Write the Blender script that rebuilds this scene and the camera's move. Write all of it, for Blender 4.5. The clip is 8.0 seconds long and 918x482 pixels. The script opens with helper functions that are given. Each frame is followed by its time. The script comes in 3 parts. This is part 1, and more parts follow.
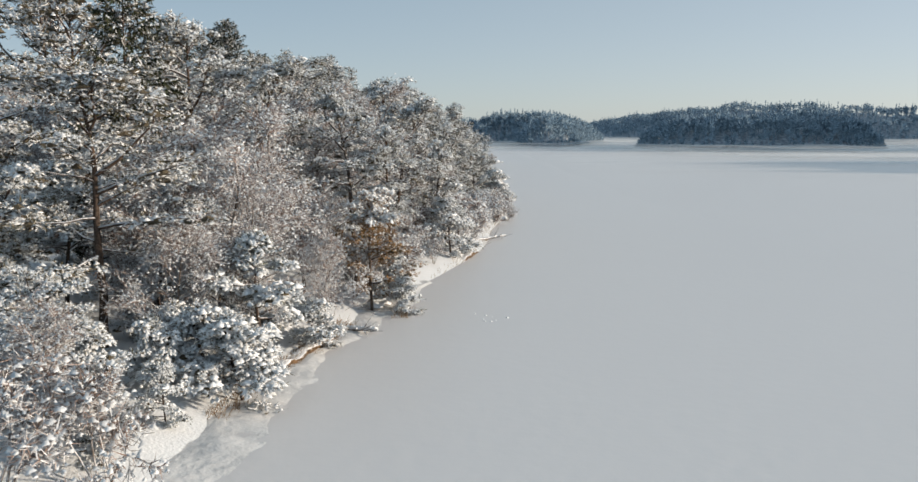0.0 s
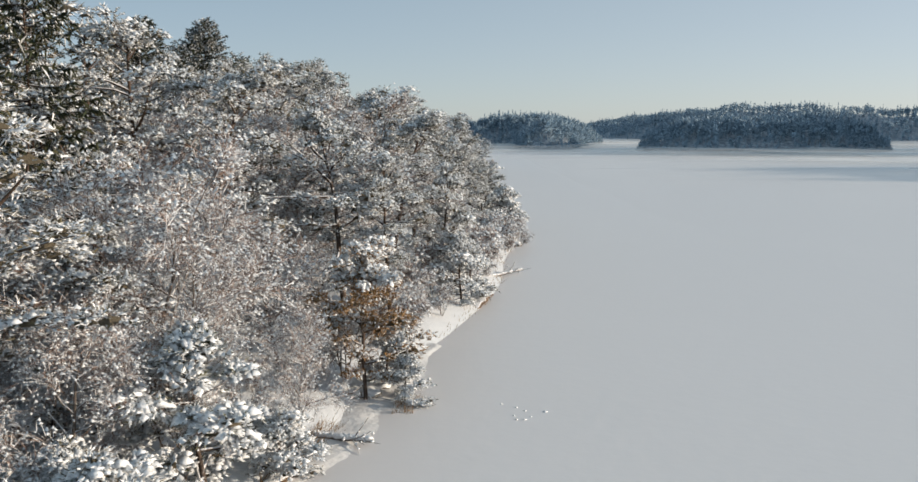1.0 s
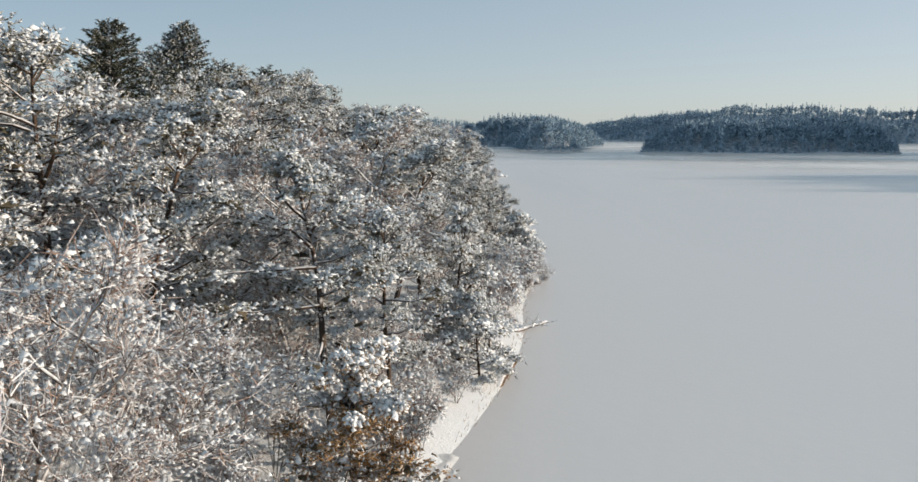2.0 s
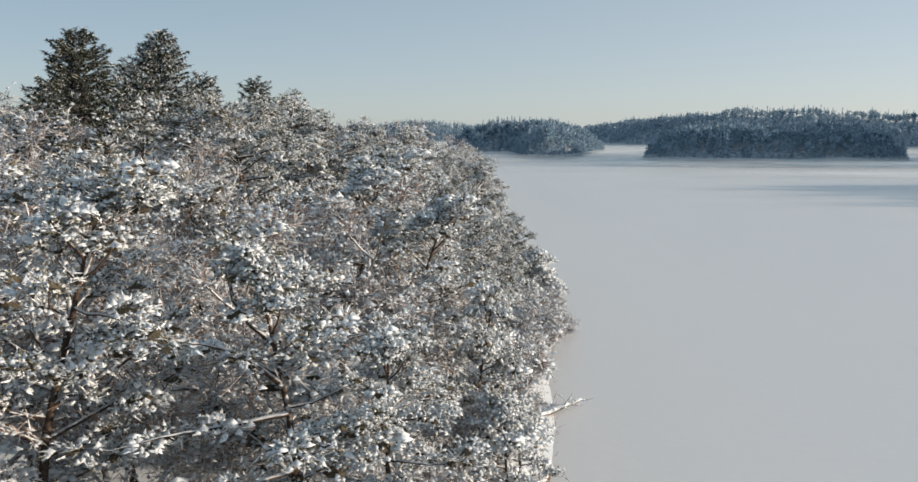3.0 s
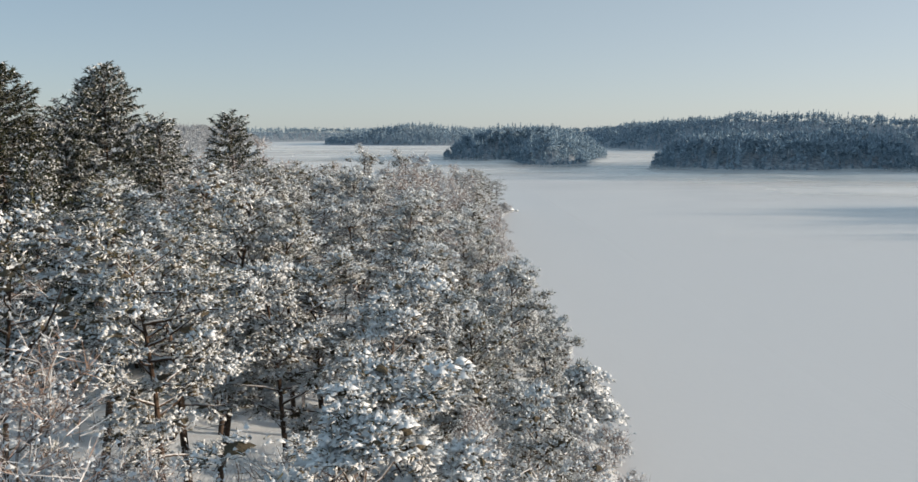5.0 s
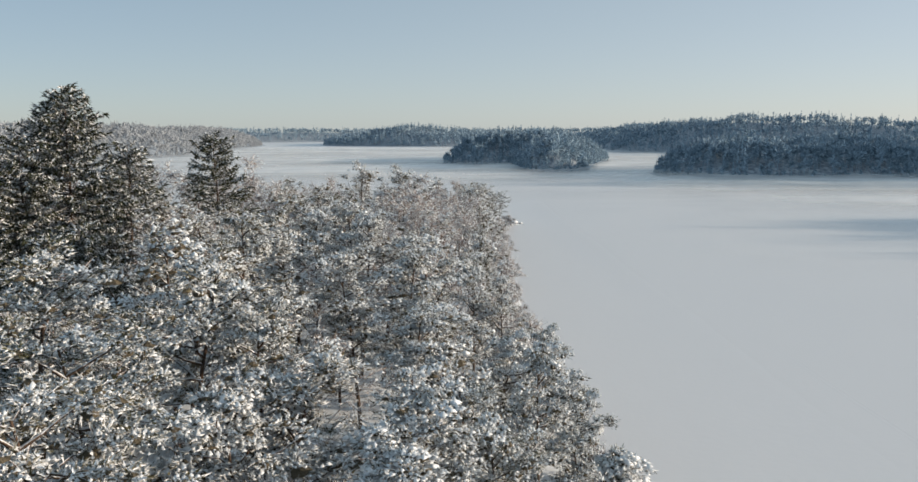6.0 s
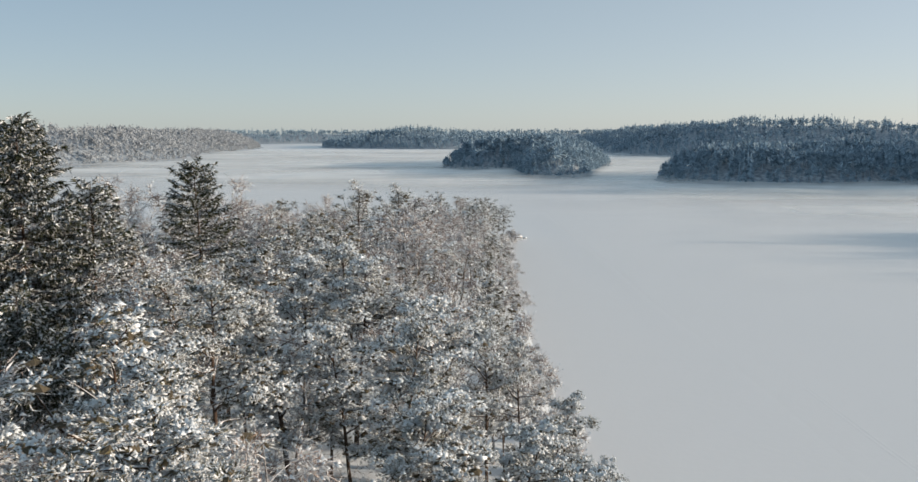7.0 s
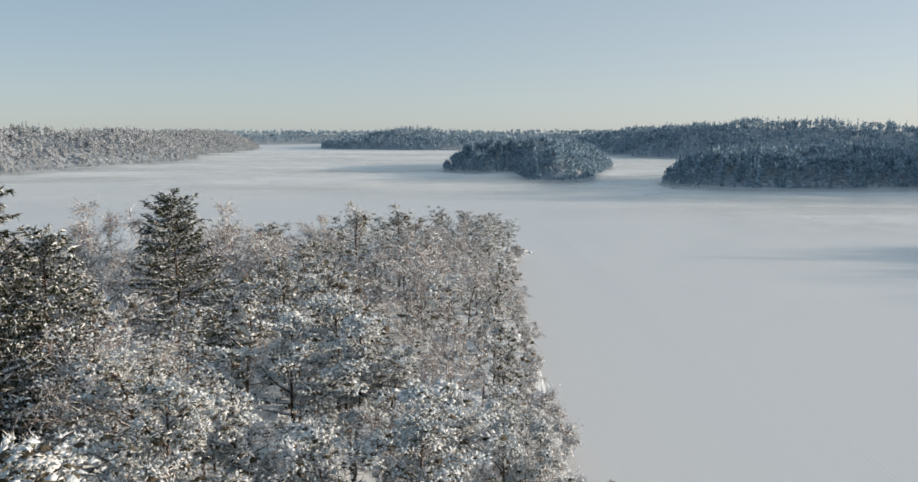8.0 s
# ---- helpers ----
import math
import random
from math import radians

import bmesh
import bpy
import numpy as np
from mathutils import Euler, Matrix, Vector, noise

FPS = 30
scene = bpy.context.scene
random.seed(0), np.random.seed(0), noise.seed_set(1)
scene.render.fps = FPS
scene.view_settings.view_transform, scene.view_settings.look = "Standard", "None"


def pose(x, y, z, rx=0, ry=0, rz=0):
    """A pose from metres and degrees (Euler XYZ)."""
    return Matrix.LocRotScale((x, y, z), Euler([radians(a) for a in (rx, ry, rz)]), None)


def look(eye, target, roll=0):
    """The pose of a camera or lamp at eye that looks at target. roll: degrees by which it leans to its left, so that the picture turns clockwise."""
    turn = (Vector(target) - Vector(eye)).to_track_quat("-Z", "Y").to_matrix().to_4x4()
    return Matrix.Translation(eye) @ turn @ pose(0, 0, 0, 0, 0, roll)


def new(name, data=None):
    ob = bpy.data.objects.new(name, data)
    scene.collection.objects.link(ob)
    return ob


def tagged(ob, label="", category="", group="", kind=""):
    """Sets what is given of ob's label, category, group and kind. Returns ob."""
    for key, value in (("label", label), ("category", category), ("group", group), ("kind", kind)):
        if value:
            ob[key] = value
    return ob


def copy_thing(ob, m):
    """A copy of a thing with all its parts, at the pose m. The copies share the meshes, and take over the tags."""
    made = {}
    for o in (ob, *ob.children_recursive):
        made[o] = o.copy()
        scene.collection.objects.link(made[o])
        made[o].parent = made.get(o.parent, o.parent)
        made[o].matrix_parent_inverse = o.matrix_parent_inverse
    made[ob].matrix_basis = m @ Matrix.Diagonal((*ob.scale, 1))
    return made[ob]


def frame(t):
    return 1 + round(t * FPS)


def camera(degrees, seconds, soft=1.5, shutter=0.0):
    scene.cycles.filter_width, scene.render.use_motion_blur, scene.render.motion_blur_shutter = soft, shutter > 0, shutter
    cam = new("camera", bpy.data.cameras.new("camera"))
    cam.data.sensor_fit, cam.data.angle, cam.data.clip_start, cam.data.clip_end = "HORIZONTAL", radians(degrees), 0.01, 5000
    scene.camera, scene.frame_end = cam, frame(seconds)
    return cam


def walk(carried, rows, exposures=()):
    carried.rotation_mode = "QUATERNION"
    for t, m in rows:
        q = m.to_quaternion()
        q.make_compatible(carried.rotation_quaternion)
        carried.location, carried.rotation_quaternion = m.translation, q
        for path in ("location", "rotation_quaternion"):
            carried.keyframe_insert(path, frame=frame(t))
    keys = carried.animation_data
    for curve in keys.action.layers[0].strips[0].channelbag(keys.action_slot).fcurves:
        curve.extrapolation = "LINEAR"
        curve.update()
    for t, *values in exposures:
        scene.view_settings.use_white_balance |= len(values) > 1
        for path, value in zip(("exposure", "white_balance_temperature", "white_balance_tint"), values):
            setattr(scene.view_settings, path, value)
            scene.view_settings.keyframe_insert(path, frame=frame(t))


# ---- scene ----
cam = camera(60.0, 8.0, soft=1.5)
METRES, EYE, TILT, LEAN, TURN = 75.0, 9.9, -7.9, 0.0, 0.0
ROWS = [
    (0.0, 0.0, 0.0, 0.0, 0.0, 0.0, 0.0),
    (0.5, -0.0074, 0.0711, 0.0176, -0.17, 0.04, 0.08),
    (1.0, -0.0141, 0.1406, 0.0369, -0.3, 0.02, 0.05),
    (2.5, -0.0331, 0.3369, 0.1, -0.56, 0.12, 0.1),
    (3.0, -0.0392, 0.396, 0.1227, -0.65, 0.16, 0.13),
    (3.5, -0.0448, 0.4532, 0.1463, -0.72, 0.2, 0.15),
    (4.0, -0.0499, 0.5092, 0.1699, -0.77, 0.24, 0.2),
    (4.5, -0.0546, 0.5639, 0.1942, -0.81, 0.23, 0.22),
    (6.0, -0.0668, 0.7231, 0.2657, -0.93, 0.17, 0.27),
    (6.5, -0.0704, 0.7747, 0.2889, -0.97, 0.19, 0.25),
    (7.0, -0.0742, 0.8262, 0.3119, -1.01, 0.23, 0.26),
    (7.5, -0.0774, 0.8768, 0.3351, -1.02, 0.23, 0.27),
    (8.0, -0.0808, 0.9277, 0.3587, -1.04, 0.19, 0.27),
]
walk(cam, [(t, pose(0, 0, EYE, TILT, LEAN, TURN) @ pose(METRES * x, METRES * y, METRES * z, 90 + pitch, roll, yaw)) for t, x, y, z, yaw, pitch, roll in ROWS],
     exposures=[(0.0, 0.0, 6500, 10.0), (8.0, 0.0, 6500, 10.0)])

# ---- world, sun, exposure ----
SUN_AZ, SUN_EL = 95.0, 10.0          # degrees to the right of the way ahead, and above the horizon
world = bpy.data.worlds.new("winter_sky")
scene.world = world
world.use_nodes = True
wn, wl = world.node_tree.nodes, world.node_tree.links
sky = wn.new("ShaderNodeTexSky")
sky.sky_type = "NISHITA"
sky.sun_disc = False
sky.sun_elevation = radians(SUN_EL)
sky.sun_rotation = radians(SUN_AZ)
sky.air_density, sky.dust_density, sky.ozone_density = 0.8, 0.35, 0.8
# thin high haze that evens out the clear sky, brighter and warmer on the side of the sun
veil = wn.new("ShaderNodeMix")
veil.data_type, veil.blend_type = "RGBA", "ADD"
veil.inputs[0].default_value = 1.0
dim = wn.new("ShaderNodeVectorMath")
dim.operation = "MULTIPLY"
dim.inputs[1].default_value = (0.36, 0.345, 0.42)
wl.new(sky.outputs[0], dim.inputs[0])
wl.new(dim.outputs[0], veil.inputs[6])
where = wn.new("ShaderNodeSeparateXYZ")
wl.new(wn.new("ShaderNodeTexCoord").outputs["Generated"], where.inputs[0])
side = wn.new("ShaderNodeMapRange")
side.interpolation_type = "SMOOTHSTEP"
side.inputs[1].default_value, side.inputs[2].default_value = -0.9, 0.9
wl.new(where.outputs[0], side.inputs[0])
glow = wn.new("ShaderNodeMix")
glow.data_type = "RGBA"
glow.inputs[6].default_value, glow.inputs[7].default_value = (1.37, 2.12, 2.48, 1), (2.85, 3.38, 3.55, 1)
wl.new(side.outputs[0], glow.inputs[0])
low = wn.new("ShaderNodeMapRange")
low.interpolation_type = "SMOOTHSTEP"
low.inputs[1].default_value, low.inputs[2].default_value, low.inputs[3].default_value, low.inputs[4].default_value = 0.0, 0.30, 1.0, 0.0
wl.new(where.outputs[2], low.inputs[0])
haze = wn.new("ShaderNodeMix")
haze.data_type, haze.blend_type = "RGBA", "ADD"
haze.inputs[7].default_value = (0.62, 0.50, 0.46, 1)
wl.new(low.outputs[0], haze.inputs[0])
wl.new(glow.outputs[2], haze.inputs[6])
wl.new(haze.outputs[2], veil.inputs[7])
wl.new(veil.outputs[2], wn["Background"].inputs[0])
wn["Background"].inputs[1].default_value = 0.12

sun_way = Vector((math.sin(radians(SUN_AZ)) * math.cos(radians(SUN_EL)), math.cos(radians(SUN_AZ)) * math.cos(radians(SUN_EL)), math.sin(radians(SUN_EL))))
sun_data = bpy.data.lights.new("sun", "SUN")
sun_data.energy, sun_data.angle, sun_data.color = 5.8, radians(1.4), (1.0, 0.835, 0.65)
sun = new("sun", sun_data)
sun.matrix_world = look((0, 0, 0), -sun_way)


# ---- materials ----
class Nodes:
    """A small wrapper round one material's node tree."""

    def __init__(self, name, rough=0.8):
        self.mat = bpy.data.materials.new(name)
        self.mat.use_nodes = True
        self.n, self.l = self.mat.node_tree.nodes, self.mat.node_tree.links
        self.bsdf = self.n["Principled BSDF"]
        self.bsdf.inputs["Roughness"].default_value = rough
        self.bsdf.inputs["Specular IOR Level"].default_value = 0.2

    def add(self, kind, **inputs):
        node = self.n.new(kind)
        for key, value in inputs.items():
            socket = node.inputs[key.replace("_", " ")]
            if hasattr(value, "links"):
                self.l.new(value, socket)
            else:
                socket.default_value = value
        return node

    def noise(self, scale, detail=3.0, where="Object"):
        coord = self.n.new("ShaderNodeTexCoord")
        return self.add("ShaderNodeTexNoise", Vector=coord.outputs[where], Scale=scale, Detail=detail).outputs[0]

    def world_noise(self, scale, detail=3.0, stretch=(1, 1, 1)):
        geo = self.n.new("ShaderNodeNewGeometry")
        m = self.add("ShaderNodeMapping", Vector=geo.outputs["Position"], Scale=stretch)
        return self.add("ShaderNodeTexNoise", Vector=m.outputs[0], Scale=scale, Detail=detail).outputs[0]

    def ramp(self, fac, *stops):
        r = self.n.new("ShaderNodeValToRGB")
        el = r.color_ramp.elements
        while len(el) < len(stops):
            el.new(0.5)
        for e, (at, colour) in zip(el, stops):
            e.position, e.color = at, (*colour, 1)
        self.l.new(fac, r.inputs[0])
        return r.outputs[0]

    def maths(self, op, a, b=0.0, clamp=False):
        m = self.n.new("ShaderNodeMath")
        m.operation, m.use_clamp = op, clamp
        for i, v in enumerate((a, b)):
            if hasattr(v, "links"):
                self.l.new(v, m.inputs[i])
            else:
                m.inputs[i].default_value = v
        return m.outputs[0]

    def span(self, v, a, b, c=0.0, d=1.0):
        m = self.n.new("ShaderNodeMapRange")
        self.l.new(v, m.inputs[0])
        for i, x in enumerate((a, b, c, d)):
            m.inputs[i + 1].default_value = x
        return m.outputs[0]

    def mix(self, fac, a, b):
        m = self.n.new("ShaderNodeMix")
        m.data_type = "RGBA"
        for i, v in ((0, fac), (6, a), (7, b)):
            if hasattr(v, "links"):
                self.l.new(v, m.inputs[i])
            else:
                m.inputs[i].default_value = v if i == 0 else (*v, 1)
        return m.outputs[2]

    def up(self):
        """How far the surface faces the sky, -1 to 1."""
        geo = self.n.new("ShaderNodeNewGeometry")
        sep = self.add("ShaderNodeSeparateXYZ", Vector=geo.outputs["Normal"])
        return sep.outputs[2]

    def random(self):
        return self.n.new("ShaderNodeObjectInfo").outputs["Random"]

    def island(self):
        return self.n.new("ShaderNodeNewGeometry").outputs["Random Per Island"]

    def height(self):
        coord = self.n.new("ShaderNodeTexCoord")
        return self.add("ShaderNodeSeparateXYZ", Vector=coord.outputs["Object"]).outputs[2]

    def done(self, colour, bump=None, strength=0.3, distance=0.05):
        if hasattr(colour, "links"):
            self.l.new(colour, self.bsdf.inputs["Base Color"])
        else:
            self.bsdf.inputs["Base Color"].default_value = (*colour, 1)
        if bump is not None:
            b = self.add("ShaderNodeBump", Strength=strength, Distance=distance, Height=bump)
            self.l.new(b.outputs[0], self.bsdf.inputs["Normal"])
        return self.mat


SNOW, FROST = (0.80, 0.82, 0.85), (0.66, 0.68, 0.71)


def snow_material(name, rough=0.65):
    m = Nodes(name, rough)
    c = m.mix(m.world_noise(0.9), (0.70, 0.74, 0.785), (0.84, 0.87, 0.90))
    return m.done(c, m.world_noise(9.0, 4.0), 0.5, 0.06)


def frosted(name, bark, low, high, scale=6.0, frost=FROST, whole=0.0):
    """A bark or needle colour with snow caught on the faces that look up, and on a share of the sprays all over."""
    m = Nodes(name, 0.85)
    n = m.noise(scale)
    lit = m.maths("ADD", m.up(), m.maths("MULTIPLY", m.maths("SUBTRACT", n, 0.5), 1.2))
    cover = m.span(lit, low, high)
    if whole:
        share = m.maths("ADD", m.island(), m.span(m.random(), 0.0, 1.0, -0.12, 0.12))
        cover = m.maths("MAXIMUM", m.maths("MULTIPLY", cover, 0.8), m.span(share, 1.0 - whole - 0.04, 1.0 - whole + 0.04))
    return m.done(m.mix(cover, bark(m), frost))


def pine_bark(m):
    orange = m.span(m.height(), 5.0, 10.0)
    grain = m.noise(14.0, 5.0)
    return m.mix(orange, m.ramp(grain, (0.3, (0.03, 0.022, 0.018)), (0.7, (0.10, 0.075, 0.06))), m.ramp(grain, (0.3, (0.036, 0.025, 0.02)), (0.7, (0.10, 0.066, 0.046))))


def needle_green(m):
    tint = m.mix(m.random(), (0.085, 0.088, 0.042), (0.150, 0.118, 0.062))
    return m.mix(m.island(), tint, (0.045, 0.052, 0.028))


SNOW_MAT = snow_material("fresh_snow")
PINE_BARK = frosted("pine_bark", pine_bark, 0.25, 0.6)
GREY_BARK = frosted("grey_bark", lambda m: m.ramp(m.noise(11.0, 5.0), (0.3, (0.05, 0.04, 0.034)), (0.75, (0.20, 0.17, 0.145))), -0.1, 0.5)
TWIGS = frosted("frosted_twigs", lambda m: m.mix(m.random(), (0.185, 0.130, 0.106), (0.275, 0.200, 0.165)), 0.1, 0.95, whole=0.31)
NEEDLES = frosted("pine_needles", needle_green, 0.05, 1.0, frost=SNOW, whole=0.30)
INNER_SHADE = Nodes("shaded_inner_twigs", 0.9)
INNER_SHADE = INNER_SHADE.done(INNER_SHADE.mix(INNER_SHADE.noise(3.0), (0.070, 0.060, 0.042), (0.13, 0.108, 0.075)), INNER_SHADE.noise(20.0), 0.8, 0.05)
SPRUCE_NEEDLES = frosted("spruce_needles", lambda m: m.mix(m.island(), (0.022, 0.032, 0.018), (0.050, 0.048, 0.024)), 0.55, 1.3, frost=SNOW, whole=0.07)
BROWN_LEAVES = frosted("withered_leaves", lambda m: m.mix(m.island(), (0.20, 0.115, 0.045), (0.32, 0.20, 0.09)), 0.6, 1.2, whole=0.10)
HAZY_FAR_WOOD = frosted("hazy_far_wood", lambda m: m.mix(m.island(), (0.070, 0.118, 0.160), (0.115, 0.165, 0.205)), -1.7, 1.9, 0.12, (0.47, 0.61, 0.73))
SUNLIT_PALE_WOOD = frosted("sunlit_pale_wood", lambda m: m.mix(m.island(), (0.165, 0.185, 0.205), (0.225, 0.235, 0.25)), -1.6, 2.0, 0.05, (0.54, 0.585, 0.64))


def lake_material():
    m = Nodes("lake_snow", 0.6)
    broad = m.world_noise(0.012, 3.0, (1.0, 0.45, 1.0))
    fine = m.world_noise(0.35, 4.0, (1.0, 0.6, 1.0))
    c = m.mix(broad, (0.718, 0.713, 0.722), (0.808, 0.80, 0.805))
    c = m.mix(m.maths("MULTIPLY", fine, 0.25), c, (0.70, 0.70, 0.71))
    m.bsdf.inputs['Roughness'].default_value = 0.42
    m.bsdf.inputs['Specular IOR Level'].default_value = 0.5
    return m.done(c, m.world_noise(1.3, 4.0), 0.25, 0.05)


def rock_material():
    m = Nodes("granite", 0.8)
    c = m.ramp(m.noise(5.0, 6.0), (0.3, (0.07, 0.065, 0.06)), (0.7, (0.24, 0.225, 0.21)))
    return m.done(c, m.noise(22.0, 5.0), 0.5, 0.03)


def ice_material():
    m = Nodes("shore_ice", 0.45)
    c = m.ramp(m.world_noise(0.8, 5.0), (0.32, (0.60, 0.615, 0.63)), (0.62, (0.80, 0.805, 0.81)))
    return m.done(c, m.world_noise(3.0, 5.0), 0.6, 0.08)


def earth_material():
    m = Nodes("frozen_earth", 0.9)
    n = m.world_noise(4.0, 5.0)
    lit = m.maths("ADD", m.up(), m.maths("MULTIPLY", m.maths("SUBTRACT", n, 0.5), 1.0))
    c = m.mix(m.span(lit, 0.55, 0.8), m.ramp(n, (0.3, (0.04, 0.026, 0.016)), (0.7, (0.17, 0.11, 0.065))), SNOW)
    return m.done(c, m.world_noise(12.0, 5.0), 0.8, 0.06)


EARTH = earth_material()
ROCK, SHORE_ICE = rock_material(), ice_material()
LAKE = lake_material()
GROUND = snow_material("ground_snow")


def hazy_brush_material():
    m = Nodes("hazy_snowy_brush", 0.8)
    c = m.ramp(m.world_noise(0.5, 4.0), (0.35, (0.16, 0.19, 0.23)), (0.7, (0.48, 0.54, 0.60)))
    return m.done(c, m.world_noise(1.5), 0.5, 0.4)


HAZY_BRUSH = hazy_brush_material()


# ---- mesh tools ----
class Geo:
    """Collects vertices and faces for one mesh."""

    def __init__(self):
        self.v, self.f, self.count = [], [], 0

    def put(self, verts, faces):
        self.v.append(verts.reshape(-1, 3))
        self.f += (faces + self.count).tolist()
        self.count += verts.reshape(-1, 3).shape[0]

    def mesh(self, name, material, smooth=False, second=None, since=0):
        """One mesh; faces from number since on take the second material."""
        me = bpy.data.meshes.new(name)
        if self.v:
            me.from_pydata(np.concatenate(self.v), [], self.f)
        me.materials.append(material)
        if second:
            me.materials.append(second)
            me.polygons.foreach_set("material_index", (np.arange(len(self.f)) >= since).astype(np.int32))
        if smooth:
            me.shade_smooth()
        return me


def sides(d):
    """Two directions square to each of N directions."""
    d = d / (np.linalg.norm(d, axis=1, keepdims=True) + 1e-9)
    ref = np.where(np.abs(d[:, 2:3]) > 0.9, [[1.0, 0, 0]], [[0, 0, 1.0]])
    u = np.cross(d, ref)
    u /= np.linalg.norm(u, axis=1, keepdims=True) + 1e-9
    return u, np.cross(d, u)


def rings(centre, u, v, r, k):
    a = np.arange(k) * 2 * math.pi / k
    return centre[:, None] + r[:, None, None] * (np.cos(a)[None, :, None] * u[:, None] + np.sin(a)[None, :, None] * v[:, None])


def tubes(geo, p0, p1, r0, r1, k=4):
    p0, p1 = np.atleast_2d(p0), np.atleast_2d(p1)
    n = len(p0)
    u, v = sides(p1 - p0)
    r0, r1 = np.broadcast_to(r0, n).astype(float), np.broadcast_to(r1, n).astype(float)
    verts = np.concatenate([rings(p0, u, v, r0, k), rings(p1, u, v, r1, k)], 1)
    i = np.arange(k)
    face = np.stack([i, (i + 1) % k, (i + 1) % k + k, i + k], 1)
    geo.put(verts, (face[None] + (np.arange(n) * 2 * k)[:, None, None]).reshape(-1, 4))


def cones(geo, p0, p1, r, k=3):
    p0, p1 = np.atleast_2d(p0), np.atleast_2d(p1)
    n = len(p0)
    u, v = sides(p1 - p0)
    verts = np.concatenate([rings(p0, u, v, np.broadcast_to(r, n).astype(float), k), p1[:, None]], 1)
    i = np.arange(k)
    face = np.stack([i, (i + 1) % k, np.full(k, k)], 1)
    geo.put(verts, (face[None] + (np.arange(n) * (k + 1))[:, None, None]).reshape(-1, 3))


def blades(geo, rng, p0, p1, r):
    """Single slivers: needles and the finest twigs."""
    n = len(p0)
    u, v = sides(p1 - p0)
    a = rng.uniform(0, 6.3, (n, 1))
    w = (np.cos(a) * u + np.sin(a) * v) * np.broadcast_to(r, n)[:, None]
    geo.put(np.stack([p0 - w, p0 + w, p1], 1), np.arange(3 * n).reshape(-1, 3))


def pads(geo, rng, centre, radius, high, k=5):
    """Lumps of snow: rounded on top, flatter below, uneven round the rim."""
    centre = np.atleast_2d(centre)
    n = len(centre)
    radius, high = np.broadcast_to(radius, n), np.broadcast_to(high, n)
    a = np.arange(k) * 2 * math.pi / k + rng.uniform(0, 6.3, (n, 1))
    r = radius[:, None] * rng.uniform(0.6, 1.25, (n, k))
    rim = np.stack([np.cos(a) * r, np.sin(a) * r, high[:, None] * rng.uniform(-0.5, 0.35, (n, k))], 2) + centre[:, None]
    shift = rng.normal(0, 0.25, (n, 2)) * radius[:, None]
    top = centre + np.column_stack([shift, high])
    low = centre - np.column_stack([shift * 0, high * 0.45])
    verts = np.concatenate([rim, top[:, None], low[:, None]], 1)
    i = np.arange(k)
    face = np.concatenate([np.stack([i, (i + 1) % k, np.full(k, k)], 1), np.stack([(i + 1) % k, i, np.full(k, k + 1)], 1)])
    geo.put(verts, (face[None] + (np.arange(n) * (k + 2))[:, None, None]).reshape(-1, 3))


def limb(rng, start, way, length, steps, rise=0.0, wobble=0.12):
    """The points along a bending limb."""
    pts, d = [np.array(start, float)], np.array(way, float)
    for _ in range(steps):
        d = d + rng.normal(0, wobble, 3) + np.array([0, 0, rise / steps])
        d /= np.linalg.norm(d)
        pts.append(pts[-1] + d * length / steps)
    return np.array(pts)


def along(pts, s):
    """Points at shares s (0 to 1) of a polyline."""
    x = np.asarray(s) * (len(pts) - 1)
    i = np.minimum(x.astype(int), len(pts) - 2)
    f = (x - i)[:, None]
    return pts[i] * (1 - f) + pts[i + 1] * f, pts[i + 1] - pts[i]


def limb_tubes(geo, pts, r0, r1, k):
    r = np.linspace(r0, r1, len(pts))
    tubes(geo, pts[:-1], pts[1:], r[:-1], r[1:], k)


def unit(rng, n):
    d = rng.normal(0, 1, (n, 3))
    return d / np.linalg.norm(d, axis=1, keepdims=True)


def assemble(name, parts):
    """An Empty at the base with its part meshes under it, kept as a pattern to copy."""
    root = new(name)
    root.empty_display_size = 0.3
    for part_name, me in parts:
        child = new(part_name, me)
        child.parent = root
        if part_name != "trunk":
            tagged(child, {"snow_load": "fresh snow lying on the branches", "crown": "frosted crown"}.get(part_name, ""), kind="stuff")
    return root


# ---- trees ----
def flecks(geo, rng, centre, radius, high, k=4):
    """Small lumps of snow lying over a twig."""
    n = len(centre)
    a = np.arange(k) * 2 * math.pi / k + rng.uniform(0, 6.3, (n, 1))
    r = radius[:, None] * rng.uniform(0.5, 1.35, (n, k))
    rim = np.stack([np.cos(a) * r, np.sin(a) * r, -radius[:, None] * rng.uniform(0.1, 0.9, (n, k))], 2) + centre[:, None]
    top = centre + np.column_stack([rng.normal(0, 0.25, (n, 2)) * radius[:, None], high])
    i = np.arange(k)
    face = np.stack([i, (i + 1) % k, np.full(k, k)], 1)
    geo.put(np.concatenate([rim, top[:, None]], 1), (face[None] + (np.arange(n) * (k + 1))[:, None, None]).reshape(-1, 3))


